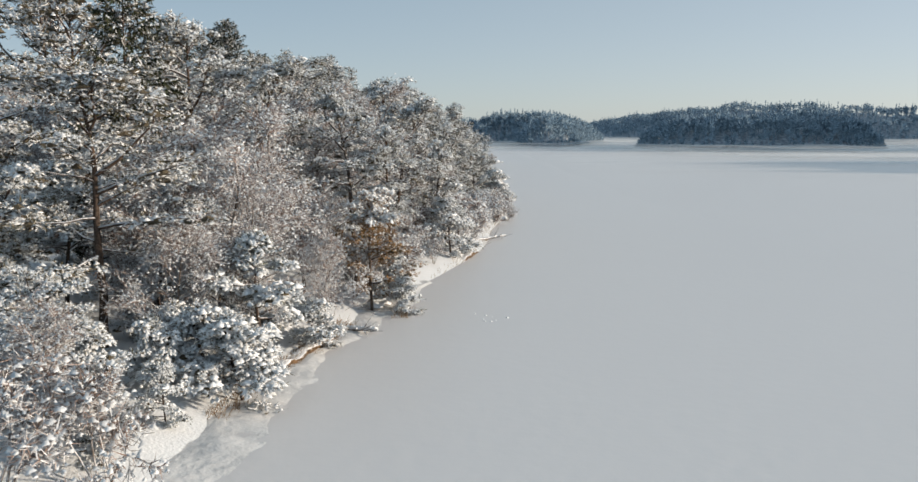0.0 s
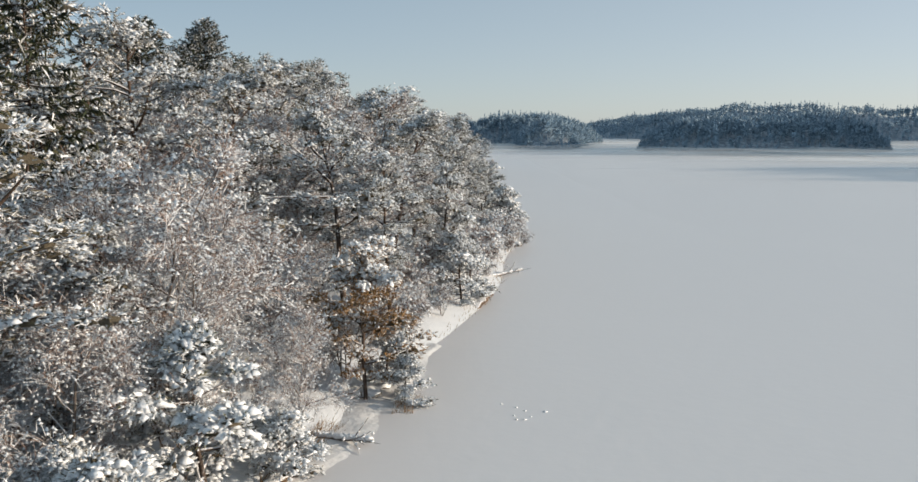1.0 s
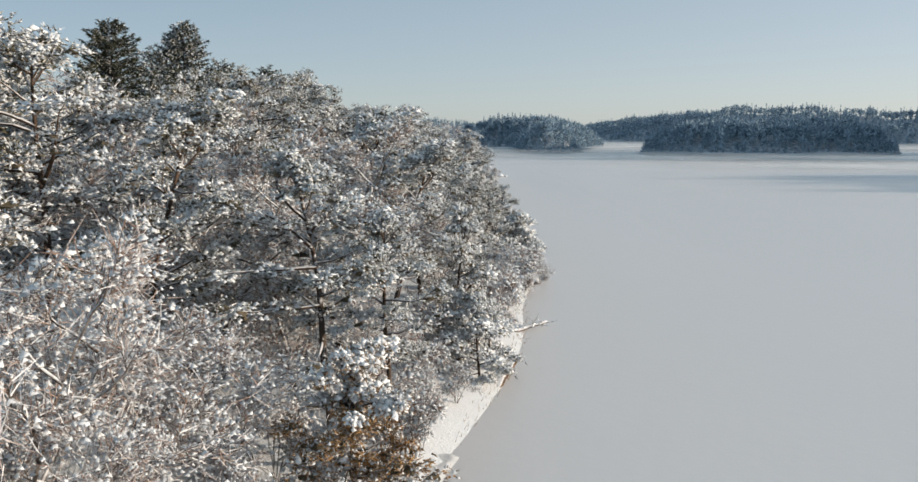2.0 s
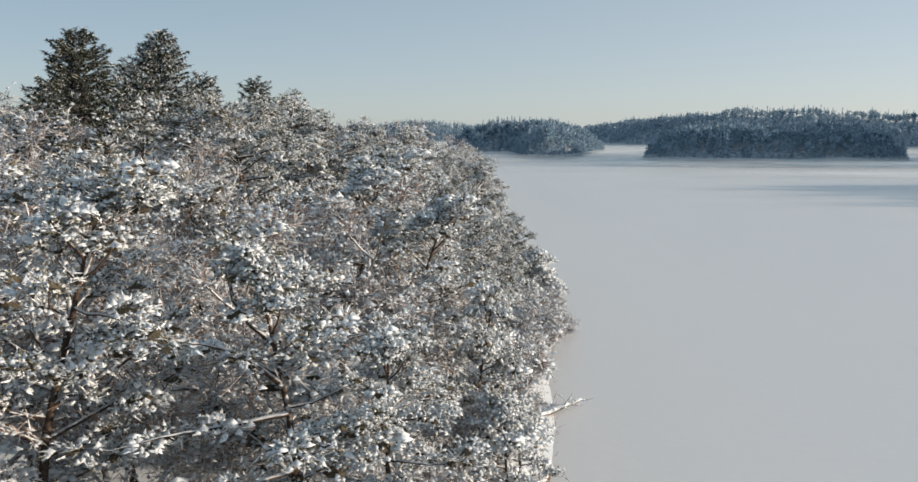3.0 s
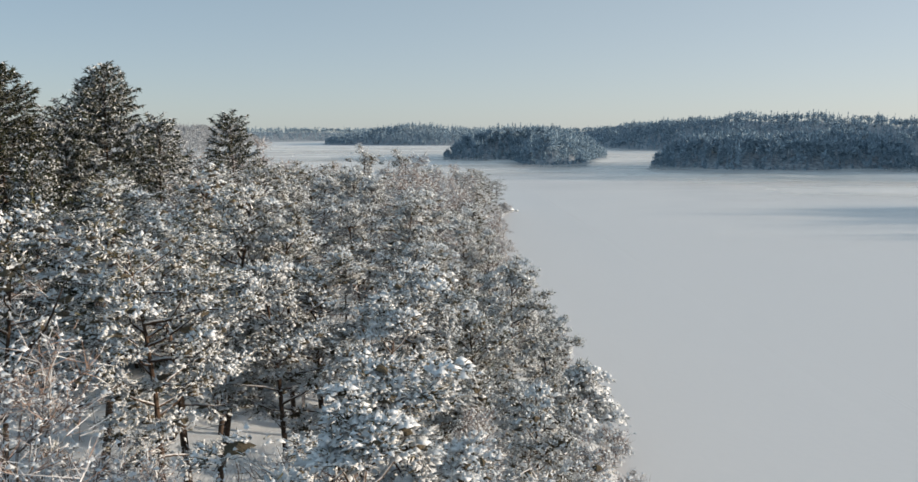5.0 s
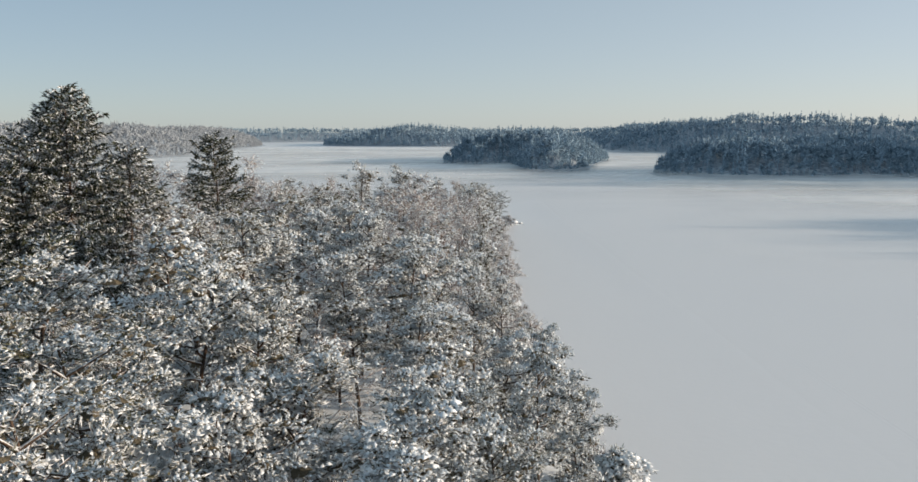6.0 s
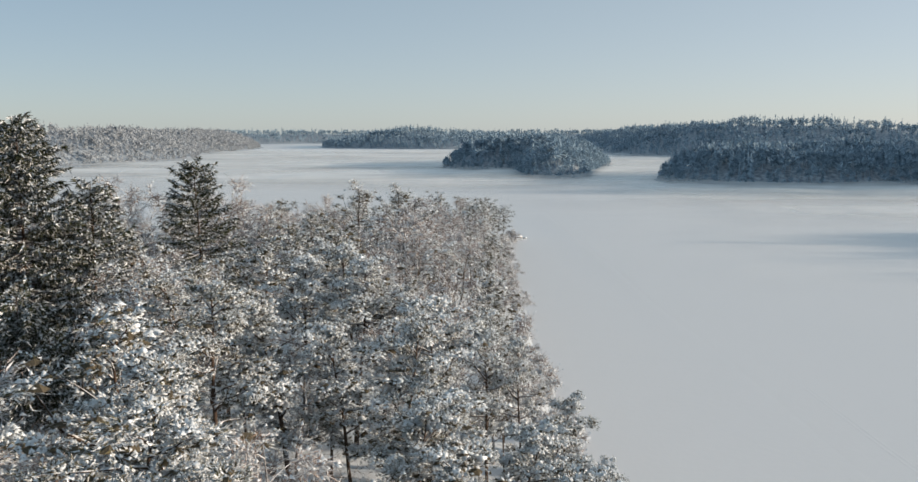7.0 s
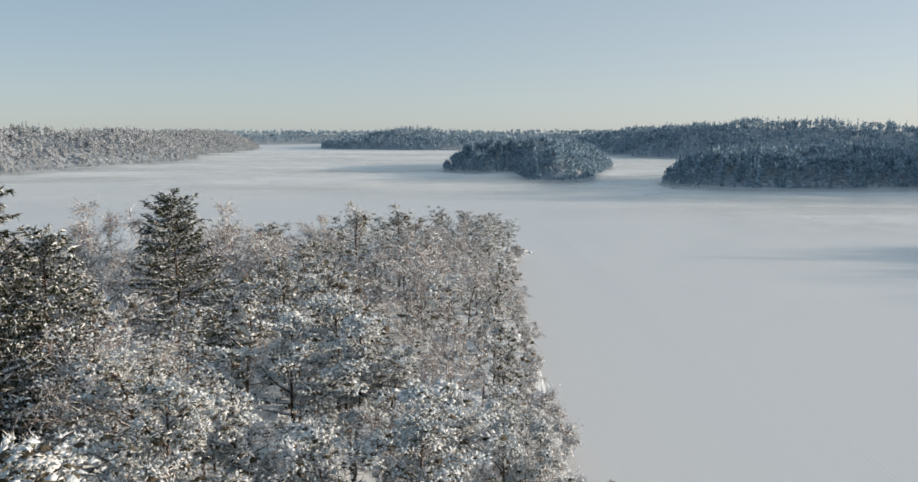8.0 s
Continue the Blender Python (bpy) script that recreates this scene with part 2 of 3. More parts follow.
def foliage(crown, snow, rng, at, out, reach, tufts, needles, size, snowy, heap, crest):
    """Domed clumps of drooping needle tufts; each snowy tuft carries its own finger of snow, and whole clumps are laden or bare."""
    n = len(at)
    load = np.clip(snowy + 0.16 + rng.normal(0, 0.3, n) + crest * (at[:, 2] > 0.74 * at[:, 2].max()), 0.12, 1.0)
    c, o, r = np.repeat(at, tufts, 0), np.repeat(out, tufts, 0), np.repeat(reach, tufts)[:, None]
    d = unit(rng, n * tufts)
    d[:, 2] = np.where(d[:, 2] < -0.25, -d[:, 2] * 0.6, d[:, 2])
    spot = c + d * r * rng.random((n * tufts, 1)) ** 0.45 * [1.0, 1.0, 0.55]
    spot[:, 2] -= 0.25 * r[:, 0] * (d[:, 0] ** 2 + d[:, 1] ** 2)
    way = d * [1, 1, 0.5] + o * 0.35 + rng.normal(0, 0.25, (n * tufts, 3)) + [0, 0, -0.22]
    way /= np.linalg.norm(way, axis=1, keepdims=True)
    root, aim = np.repeat(spot, needles, 0), np.repeat(way, needles, 0)
    aim = aim + unit(rng, len(root)) * 0.62
    aim /= np.linalg.norm(aim, axis=1, keepdims=True)
    root = root - aim * 0.25 * size
    blades(crown, rng, root, root + aim * rng.uniform(0.65, 1.35, (len(root), 1)) * size, 0.15 * size)
    heavy = np.repeat(load, tufts)
    held = rng.random(n * tufts) < heavy * np.clip(0.8 + 1.0 * d[:, 2], 0.35, 1.3)
    p, w = spot[held], way[held]
    long = rng.uniform(0.4, 1.0, len(p)) * size * (0.6 + 0.6 * heavy[held])
    fingers(snow, rng, p + [0, 0, 0.03], w, long, long * rng.uniform(0.34, 0.6, len(p)))
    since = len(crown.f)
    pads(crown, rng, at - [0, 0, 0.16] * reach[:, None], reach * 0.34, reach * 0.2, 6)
    laden = np.repeat(np.flatnonzero(load > 0.85), heap)
    off = unit(rng, len(laden)) * [0.62, 0.62, 0.12] * reach[laden][:, None]
    off[:, 2] += reach[laden] * (0.34 - 0.55 * (off[:, 0] ** 2 + off[:, 1] ** 2) / reach[laden] ** 2)
    big = reach[laden] * rng.uniform(0.12, 0.3, len(laden)) * (0.4 + 0.7 * load[laden])
    pads(snow, rng, at[laden] + off, big, big * rng.uniform(0.45, 0.8, len(laden)), 5)
    return since


def fingers(geo, rng, base, way, long, wide):
    """Small drooping lumps of snow, each drawn out along its needle tuft."""
    n = len(base)
    u = np.column_stack([-way[:, 1], way[:, 0], np.zeros(n)])
    u /= np.linalg.norm(u, axis=1, keepdims=True) + 1e-6
    a, b = (long * 0.55)[:, None], wide[:, None]
    up = np.array([[0, 0, 1.0]])
    j = lambda: 1 + rng.normal(0, 0.22, (n, 1))
    back, front = base - way * a * j() - up * b * 0.5, base + way * a * j() - up * b * 0.8
    left, right = base + u * b * 0.8 * j() - up * b * 0.6, base - u * b * 0.8 * j() - up * b * 0.6
    top = base + way * a * 0.15 + up * b * 0.62 * j()
    face = np.array([[1, 0, 4], [2, 1, 4], [3, 2, 4], [0, 3, 4]])
    geo.put(np.stack([back, left, front, right, top], 1), (face[None] + (np.arange(n) * 5)[:, None, None]).reshape(-1, 3))


def make_pine(seed, h, q=1.0, needles=NEEDLES, snowy=0.6, start=0.42, spread=0.25, count=32, heap=3, crest=0.0):
    rng = np.random.default_rng(seed)
    wood, crown, snow = Geo(), Geo(), Geo()
    lean = rng.normal(0, 0.035, 2)
    trunk = limb(rng, (0, 0, -0.4), (*lean, 1), h * 0.95, 9, 0.1, 0.05)
    limb_tubes(wood, trunk, 0.011 * h + 0.02, 0.03, 6)
    count = count if q >= 1 else int(count * 0.7)
    at, out, reach = [], [], []
    lop = rng.uniform(0, 6.3)
    for i in range(count):
        s = start + (1 - start) * ((i + rng.random()) / count) ** 0.8
        p, _ = along(trunk, [min(s, 0.99)])
        a = i * 2.4 + rng.normal(0, 0.6)
        up = (s - start) / (1 - start)
        e = -0.05 + 0.85 * up + rng.normal(0, 0.2)
        shape = 0.30 + 0.70 * math.sin(math.pi * min(1, up * 0.72 + 0.24))
        size = h * spread * shape * rng.uniform(0.5, 1.2) * (1 + 0.22 * math.cos(a - lop))
        pts = limb(rng, p[0], (math.cos(a) * math.cos(e), math.sin(a) * math.cos(e), math.sin(e)), size, 4, 0.12, 0.2)
        limb_tubes(wood, pts, 0.02 + 0.018 * size, 0.012, 4 if q >= 1 else 3)
        for share in (0.38, 0.62, 0.82, 1.0) if size > 1.7 else (0.45, 0.75, 1.0) if size > 1.1 else (0.6, 1.0):
            b, bd = along(pts, [min(1.0, share + rng.normal(0, 0.06))])
            side = bd[0] / np.linalg.norm(bd[0]) + rng.normal(0, 0.7, 3) * [1, 1, 0.45]
            side /= np.linalg.norm(side)
            tip = b[0] + side * rng.uniform(0.2, 0.8) * min(1.0, size / 2)
            tubes(wood, b, tip[None], 0.016, 0.008, 3)
            at.append(tip), out.append(side), reach.append(rng.uniform(0.42, 0.82) * min(1.15, 0.5 + size / 4))
    for _ in range(3):
        at.append(trunk[-1] + rng.normal(0, 0.28, 3) - [0, 0, 0.15]), out.append(np.array([0, 0, 0.6])), reach.append(rng.uniform(0.35, 0.6))
    for i in range(7 if q >= 1 else 2):
        p, _ = along(trunk, [rng.uniform(0.35 * start, start)])
        a = rng.uniform(0, 6.3)
        pts = limb(rng, p[0], (math.cos(a), math.sin(a), rng.uniform(-0.3, 0.3)), rng.uniform(0.6, 2.0), 3, -0.2, 0.2)
        limb_tubes(wood, pts, 0.03, 0.008, 3)
    if q >= 1:
        since = foliage(crown, snow, rng, np.array(at), np.array(out), np.array(reach), 42, 3, 0.20, snowy, heap, crest)
    else:
        since = foliage(crown, snow, rng, np.array(at), np.array(out), np.array(reach) * 1.3, 16, 3, 0.28, snowy, heap, crest)
    return assemble("pine_tree", [("trunk", wood.mesh("pine_trunk", PINE_BARK, True)), ("crown", crown.mesh("pine_crown", needles, second=INNER_SHADE, since=since)), ("snow_load", snow.mesh("pine_snow", SNOW_MAT, True))])


def make_broadleaf(seed, h, q=1.0, stems=1, snowy=0.5, low=0.16):
    rng = np.random.default_rng(seed)
    wood, twigs, snow = Geo(), Geo(), Geo()
    p0, p1, lie = [], [], []
    for stem in range(stems):
        a = rng.uniform(0, 6.3)
        tilt = rng.uniform(0.1, 0.3) if stems > 1 else rng.uniform(0.0, 0.1)
        trunk = limb(rng, (0.15 * math.cos(a) * (stems > 1), 0.15 * math.sin(a) * (stems > 1), -0.4), (math.cos(a) * tilt, math.sin(a) * tilt, 1), h * rng.uniform(0.85, 1.0), 8, 0.15, 0.09)
        limb_tubes(wood, trunk, (0.011 * h + 0.015) / stems ** 0.4, 0.018, 6)
        count = max(2, int((17 if q >= 1 else 12 if q > 0.3 else 8) / stems ** 0.6))
        for i in range(count):
            s = low + (0.97 - low) * (i + rng.random()) / count
            b, _ = along(trunk, [s])
            a = i * 2.4 + rng.normal(0, 0.5)
            e = rng.uniform(0.45, 0.95)
            size = h * 0.42 * (1.12 - s) ** 0.6 * rng.uniform(0.7, 1.25)
            main = limb(rng, b[0], (math.cos(a) * math.cos(e), math.sin(a) * math.cos(e), math.sin(e)), size, 4, 0.0, 0.17)
            limb_tubes(wood, main, 0.016 + 0.013 * size, 0.010, 4 if q >= 1 else 3)
            lie.append(along(main, rng.uniform(0.1, 0.9, 3))[0])
            for j in range(8 if q >= 1 else 6):
                c, cd = along(main, [rng.uniform(0.2, 1.0)])
                way = cd[0] / np.linalg.norm(cd[0]) * 0.8 + rng.normal(0, 0.55, 3) + [0, 0, 0.15]
                way /= np.linalg.norm(way)
                sub = limb(rng, c[0], way, size * rng.uniform(0.28, 0.55), 2, -0.1, 0.18)
                limb_tubes(wood, sub, 0.014, 0.009, 3)
                lie.append(sub[1:])
                n = 20 if q >= 1 else 24 if q > 0.4 else 14
                t, td = along(sub, rng.uniform(0.1, 1.0, n))
                td = td / np.linalg.norm(td, axis=1, keepdims=True) * 0.7 + rng.normal(0, 0.6, (n, 3))
                td /= np.linalg.norm(td, axis=1, keepdims=True)
                tip = t + td * rng.uniform(0.35, 1.0, n)[:, None] * (1 if h > 5 else 0.6)
                p0.append(t), p1.append(tip)
                mid = t + (tip - t) * rng.uniform(0.3, 0.7, (n, 1))
                td2 = td * 0.7 + rng.normal(0, 0.6, (n, 3))
                p0.append(mid), p1.append(mid + td2 * rng.uniform(0.15, 0.45, (n, 1)))
    p0, p1 = np.concatenate(p0), np.concatenate(p1)
    blades(twigs, rng, p0, p1, 0.014 if q >= 1 else 0.02 if q < 0.4 else 0.021)
    lie = np.concatenate(lie)
    lie = lie[rng.random(len(lie)) < snowy * 0.8]
    r = rng.uniform(0.05, 0.14, len(lie)) * (1 if q >= 1 else 1.4)
    flecks(snow, rng, lie + [0, 0, 0.03], r * 0.8, r * 0.4)
    pick = p1[rng.random(len(p1)) < snowy * 0.4]
    r = rng.uniform(0.03, 0.10, len(pick)) * (1 if q >= 1 else 1.5)
    flecks(snow, rng, pick, r, r * 0.5, 3)
    return assemble("broadleaf_tree", [("trunk", wood.mesh("broadleaf_trunk", GREY_BARK, True)), ("crown", twigs.mesh("broadleaf_twigs", TWIGS)), ("snow_load", snow.mesh("broadleaf_snow", SNOW_MAT, True))])


def make_spruce(seed, h, snowy=0.05, width=0.36, q=1.0):
    rng = np.random.default_rng(seed)
    wood, crown, snow = Geo(), Geo(), Geo()
    trunk = limb(rng, (0, 0, -0.4), (0, 0, 1), h + 0.3, 8, 0.0, 0.012)
    limb_tubes(wood, trunk, 0.012 * h + 0.02, 0.02, 6)
    z, turn = 0.08 * h, 0.0
    base, tips, width_at = [], [], []
    while z < h * 0.985:
        s = z / h
        reach = h * width * (1 - s) ** 0.52 * min(1, 0.55 + 3 * s) * (1 + 0.16 * math.sin(5.1 * z / 2.3 + seed)) + 0.22
        for i in range(10 if s < 0.9 else 7):
            a = turn + i * 6.283 / 10 + rng.normal(0, 0.35)
            e = -0.4 + 0.62 * s + rng.normal(0, 0.16)
            size = reach * rng.uniform(0.7, 1.04)
            c, _ = along(trunk, [min(max(s + rng.normal(0, 0.3) / h, 0.02), 0.985)])
            pts = limb(rng, c[0], (math.cos(a) * math.cos(e), math.sin(a) * math.cos(e), math.sin(e)), size, 3, 0.25, 0.08)
            limb_tubes(wood, pts, 0.012 + 0.01 * size, 0.008, 3)
            n = int(16 + 22 * size * q)
            t, d = along(pts, 1 - 0.85 * rng.random(n) ** 1.4)
            d /= np.linalg.norm(d, axis=1, keepdims=True)
            d = d * 0.55 + rng.normal(0, 0.55, (n, 3)) * [1, 1, 0.6] + [0, 0, -0.45]
            d /= np.linalg.norm(d, axis=1, keepdims=True)
            tip = t + d * rng.uniform(0.22, 0.6, n)[:, None]
            base.append(t), tips.append(tip)
            held = rng.random(n) < snowy
            if held.any():
                r = rng.uniform(0.08, 0.22, held.sum())
                fingers(snow, rng, t[held] + [0, 0, 0.07], d[held], r, r * 0.42)
        z += rng.uniform(0.32, 0.48) * (1 if q >= 1 else 1.6) * (1 - 0.4 * s)
        turn += 0.9
    blades(crown, rng, np.concatenate(base), np.concatenate(tips), 0.055)
    return assemble("spruce_tree", [("trunk", wood.mesh("spruce_trunk", PINE_BARK, True)), ("crown", crown.mesh("spruce_crown", SPRUCE_NEEDLES)), ("snow_load", snow.mesh("spruce_snow", SNOW_MAT, True))])


# ---- land: outlines in plan ----
def curve(points, steps=6):
    """A smooth closed outline through the given corners."""
    p, out = np.array(points, float), []
    n = len(p)
    for i in range(n):
        a, b, c, d = p[i - 1], p[i], p[(i + 1) % n], p[(i + 2) % n]
        for t in np.arange(steps) / steps:
            out.append(0.5 * (2 * b + (c - a) * t + (2 * a - 5 * b + 4 * c - d) * t * t + (3 * b - a - 3 * c + d) * t ** 3))
    return np.array(out)


def inland(poly, xy):
    """Metres inside the outline; outside it is below zero."""
    best, inside = np.full(len(xy), 1e9), np.zeros(len(xy), bool)
    for a, b in zip(poly, np.roll(poly, -1, 0)):
        ab, ap = b - a, xy - a
        t = np.clip((ap @ ab) / (ab @ ab + 1e-9), 0, 1)
        best = np.minimum(best, np.hypot(*(ap - t[:, None] * ab).T))
        cross = (a[1] > xy[:, 1]) != (b[1] > xy[:, 1])
        with np.errstate(divide="ignore", invalid="ignore"):
            at = (b[0] - a[0]) * (xy[:, 1] - a[1]) / (b[1] - a[1]) + a[0]
        inside ^= cross & (xy[:, 0] < at)
    return np.where(inside, best, -best)


def wave(xy, size, seed):
    """Gentle random height, about -1 to 1."""
    rng = np.random.default_rng(seed)
    out = 0
    for i in range(7):
        k = rng.normal(0, 1, 2)
        k *= rng.uniform(0.6, 1.8) / np.linalg.norm(k) * 6.283 / size
        out = out + np.sin(xy @ k + rng.uniform(0, 6.3))
    return out / 3.5


HEADLAND = curve([(-9.5, 8), (-8.6, 21), (-8.0, 27), (-7.2, 32), (-6.0, 37), (-4.9, 43), (-3.3, 48), (-0.8, 56), (1.6, 65), (2.7, 73), (3.3, 80), (4.7, 88), (5.6, 97), (4.6, 112), (4.0, 135), (5.0, 165), (6.0, 200), (8.5, 235), (11.5, 252), (5, 262), (-8, 245), (-24, 222), (-42, 205), (-70, 196), (-110, 200), (-150, 190), (-160, 110), (-150, 20), (-110, -40), (-50, -60), (-20, -40), (-12, -12)])


def headland_height(xy):
    d = inland(HEADLAND, xy)
    far = np.clip((xy[:, 1] - 120) / 120, 0, 1)
    h = 0.6 * (1 - np.exp(-np.maximum(d, 0) / 2.2)) + 0.075 * np.clip(d, 0, 45) * (1 - 0.6 * far)
    h = h + np.clip(d, 0, 4) / 4 * (0.22 * wave(xy, 17, 3) + 0.07 * wave(xy, 5.3, 4) + 0.04 * wave(xy, 2.6, 5))
    return np.where(d < 0, np.maximum(d * 0.25, -0.8), h)


def land(name, poly, height, step, label, material=GROUND, margin=3.0):
    lo, hi = poly.min(0) - margin, poly.max(0) + margin
    nx, ny = int((hi[0] - lo[0]) / step) + 2, int((hi[1] - lo[1]) / step) + 2
    gx, gy = np.meshgrid(lo[0] + step * np.arange(nx), lo[1] + step * np.arange(ny))
    xy = np.column_stack([gx.ravel(), gy.ravel()])
    z = height(xy)
    i = (np.arange(nx - 1)[None] + nx * np.arange(ny - 1)[:, None]).ravel()
    face = np.stack([i, i + 1, i + 1 + nx, i + nx], 1)
    face = face[z[face].max(1) > -0.5]
    used = np.unique(face)
    index = np.zeros(len(z), int)
    index[used] = np.arange(len(used))
    geo = Geo()
    geo.put(np.column_stack([xy, z])[used], index[face])
    return tagged(new(name, geo.mesh(name, material, True)), label, "ground", kind="structure")


# ---- the lake and the land ----
lake_geo = Geo()
edge = np.array([-4500, -2000, -900, -400, -150, 0, 150, 400, 900, 2000, 4500.0])
gx, gy = np.meshgrid(edge, edge + 300)
i = (np.arange(10)[None] + 11 * np.arange(10)[:, None]).ravel()
lake_geo.put(np.column_stack([gx.ravel(), gy.ravel(), 0 * gx.ravel()]), np.stack([i, i + 1, i + 12, i + 11], 1))
tagged(new("frozen_lake", lake_geo.mesh("frozen_lake", LAKE)), "frozen lake under smooth wind-packed snow", "lake", kind="structure")
land("ground", HEADLAND, headland_height, 1.0, "snow-covered forest floor rising from the lake shore")


# ---- far shores ----
def far_tree(rng, geo, x, y, z, h, conifer, fine):
    if conifer:
        n = 120 if fine else 44
        share = rng.random(n) ** 1.4 * 0.94 + 0.06
        turn = rng.uniform(0, 6.283, n)
        r = h * 0.21 * (1 - share) ** 0.8 * rng.uniform(0.55, 1.1, n) + 0.1
        foot = np.column_stack([np.full(n, x), np.full(n, y), z + h * np.minimum(1, share + 0.05)])
        tip = np.column_stack([x + np.cos(turn) * r, y + np.sin(turn) * r, z + h * share - 0.3 * r])
        blades(geo, rng, foot, tip, (0.026 if fine else 0.036) * h)
        cones(geo, [[x, y, z]], [[x, y, z + h]], 0.02 * h, 4)
    else:
        n = 80 if fine else 36
        d = unit(rng, n) * [1, 1, 0.85] + [0, 0, 0.12]
        c = np.array([x, y, z + h * 0.5]) + d * [h * 0.10, h * 0.10, h * 0.2] * rng.uniform(0.2, 1.2, (n, 1))
        blades(geo, rng, c, c + d * h * rng.uniform(0.10, 0.22, (n, 1)), (0.026 if fine else 0.04) * h)
        tubes(geo, [[x, y, z - 0.5]], [[x, y, z + 0.6 * h]], 0.2, 0.1, 3)


def far_forest(poly, height, reach, gap, tall, share, seed, label, fine, seen):
    """Trees on the band of land behind an outline's shore, as far as the crest."""
    rng = np.random.default_rng(seed)
    geo = Geo()
    lo, hi = poly.min(0), poly.max(0)
    n = int((hi - lo).prod() / gap ** 2)
    xy = rng.uniform(lo, hi, (n, 2))
    xy = xy[seen(xy[:, 0], xy[:, 1])]
    d = inland(poly, xy)
    xy = xy[(d > 0.5) & (d < reach * 1.15)]
    for (x, y), z, m, d in zip(xy, height(xy), wave(xy, 60, seed), inland(poly, xy)):
        h = tall * (rng.uniform(0.72, 1.08) if fine else rng.uniform(0.8, 1.03)) * min(1, 0.62 + d / 30)
        far_tree(rng, geo, x, y, z, h, rng.random() < share + 0.25 * m, fine)
    if fine or seed == 45:
        edge = rng.uniform(lo, hi, (n * 3, 2))
        edge = edge[seen(edge[:, 0], edge[:, 1])]
        edge = edge[np.abs(inland(poly, edge) - 1.2) < 2.0]
        for (x, y), z in zip(edge, height(edge)):
            far_tree(rng, geo, x, y, max(z, 0) - 0.8, rng.uniform(3.0, 7.0), False, False)
    return tagged(new("far_forest", geo.mesh("far_forest", SUNLIT_PALE_WOOD if seed == 45 else HAZY_FAR_WOOD)), label, "forest", kind="stuff")


def dome(poly, rise, reach, low=0.3, bump=None):
    def height(xy):
        d = inland(poly, xy)
        s = np.clip(d / reach, 0, 1)
        if bump:
            x, y, size, high = bump
            low_h = low + high * np.exp(-((xy[:, 0] - x) ** 2 + (xy[:, 1] - y) ** 2) / size ** 2)
        else:
            low_h = low
        return np.where(d < 0, np.maximum(d * 0.1, -1.5), low_h + rise * np.sin(s * math.pi / 2)) + np.clip(d, 0, 20) / 20 * wave(xy, 90, 9) * rise * 0.15
    return height


def anywhere(x, y):
    return x < 1e9


MID = curve([(-6, 640), (10, 606), (36, 592), (38, 520), (54, 492), (74, 512), (84, 548), (102, 610), (126, 705), (116, 770), (50, 750), (2, 690)])
RIGHT = curve([(106, 470), (125, 432), (160, 418), (205, 428), (240, 452), (250, 500), (200, 540), (130, 530)])
RIDGE = curve([(190, 1010), (215, 900), (290, 800), (420, 700), (620, 600), (900, 560), (1300, 600), (1300, 1500), (300, 1500), (180, 1250)])
WEST = curve([(-330, 420), (-285, 560), (-288, 610), (-272, 700), (-255, 800), (-262, 900), (-300, 1050), (-320, 1380), (-420, 1700), (-800, 1700), (-1000, 900), (-800, 420)])
NORTH = curve([(-205, 1480), (-120, 1430), (-14, 1350), (60, 1380), (180, 1500), (180, 1900), (-100, 2000), (-240, 1700)])
FAR = curve([(-1500, 2100), (-600, 2050), (-300, 2200), (200, 2250), (800, 2050), (1800, 2000), (1800, 3000), (-1500, 3000)])
EAST = curve([(262, 372), (300, 350), (500, 330), (700, 400), (700, 500), (480, 505), (350, 478), (288, 425)])
SPIT = curve([(184, 186), (190, 176), (260, 160), (330, 170), (330, 250), (250, 258), (194, 252), (184, 240), (182, 212)])
SHORES = [
    # outline, rise, reach, gap, tallness, share of conifers, label, ground step, fine, where trees stand
    (MID, 15, 55, 4.4, 13, 0.15, "snowy wooded island of pines and birches", 8, True, anywhere),
    (RIGHT, 10, 40, 4.4, 13.5, 0.2, "snowy wooded island in blue shade", 8, True, anywhere),
    (EAST, 38, 26, 6.0, 16, 0.5, "wooded hill that shades the lake and islands", 10, False, lambda x, y: x < 440),
    (SPIT, 8, 14, 3.4, 17, 0.5, "wooded point that shades the lake", 10, False, lambda x, y: x < 270),
    (RIDGE, 25, 130, 7.0, 13, 0.3, "dark wooded ridge beyond the islands", 20, False, lambda x, y: x < 620),
    (WEST, 22, 80, 5.6, 12.5, 0.2, "sunlit frosted forest on the far bank", 15, False, lambda x, y: (x > -430) & (y > 500)),
    (NORTH, 13, 130, 8.0, 17, 0.5, "distant wooded point with a low hill", 25, False, lambda x, y: y < 1800),
    (FAR, 22, 160, 13.0, 20, 0.15, "distant low wooded hills on the horizon", 50, False, lambda x, y: (y < 2400) & (x > -800) & (x < 750)),
]
BUMPS = {4: (350, 950, 90, 7), 6: (-52, 1560, 85, 14)}
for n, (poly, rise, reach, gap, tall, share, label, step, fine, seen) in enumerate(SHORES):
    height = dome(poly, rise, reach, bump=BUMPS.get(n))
    land("shore_ground", poly, height, step, "snow and brushwood on the ground of a far shore", HAZY_BRUSH, 10.0)
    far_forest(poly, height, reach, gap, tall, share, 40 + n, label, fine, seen)

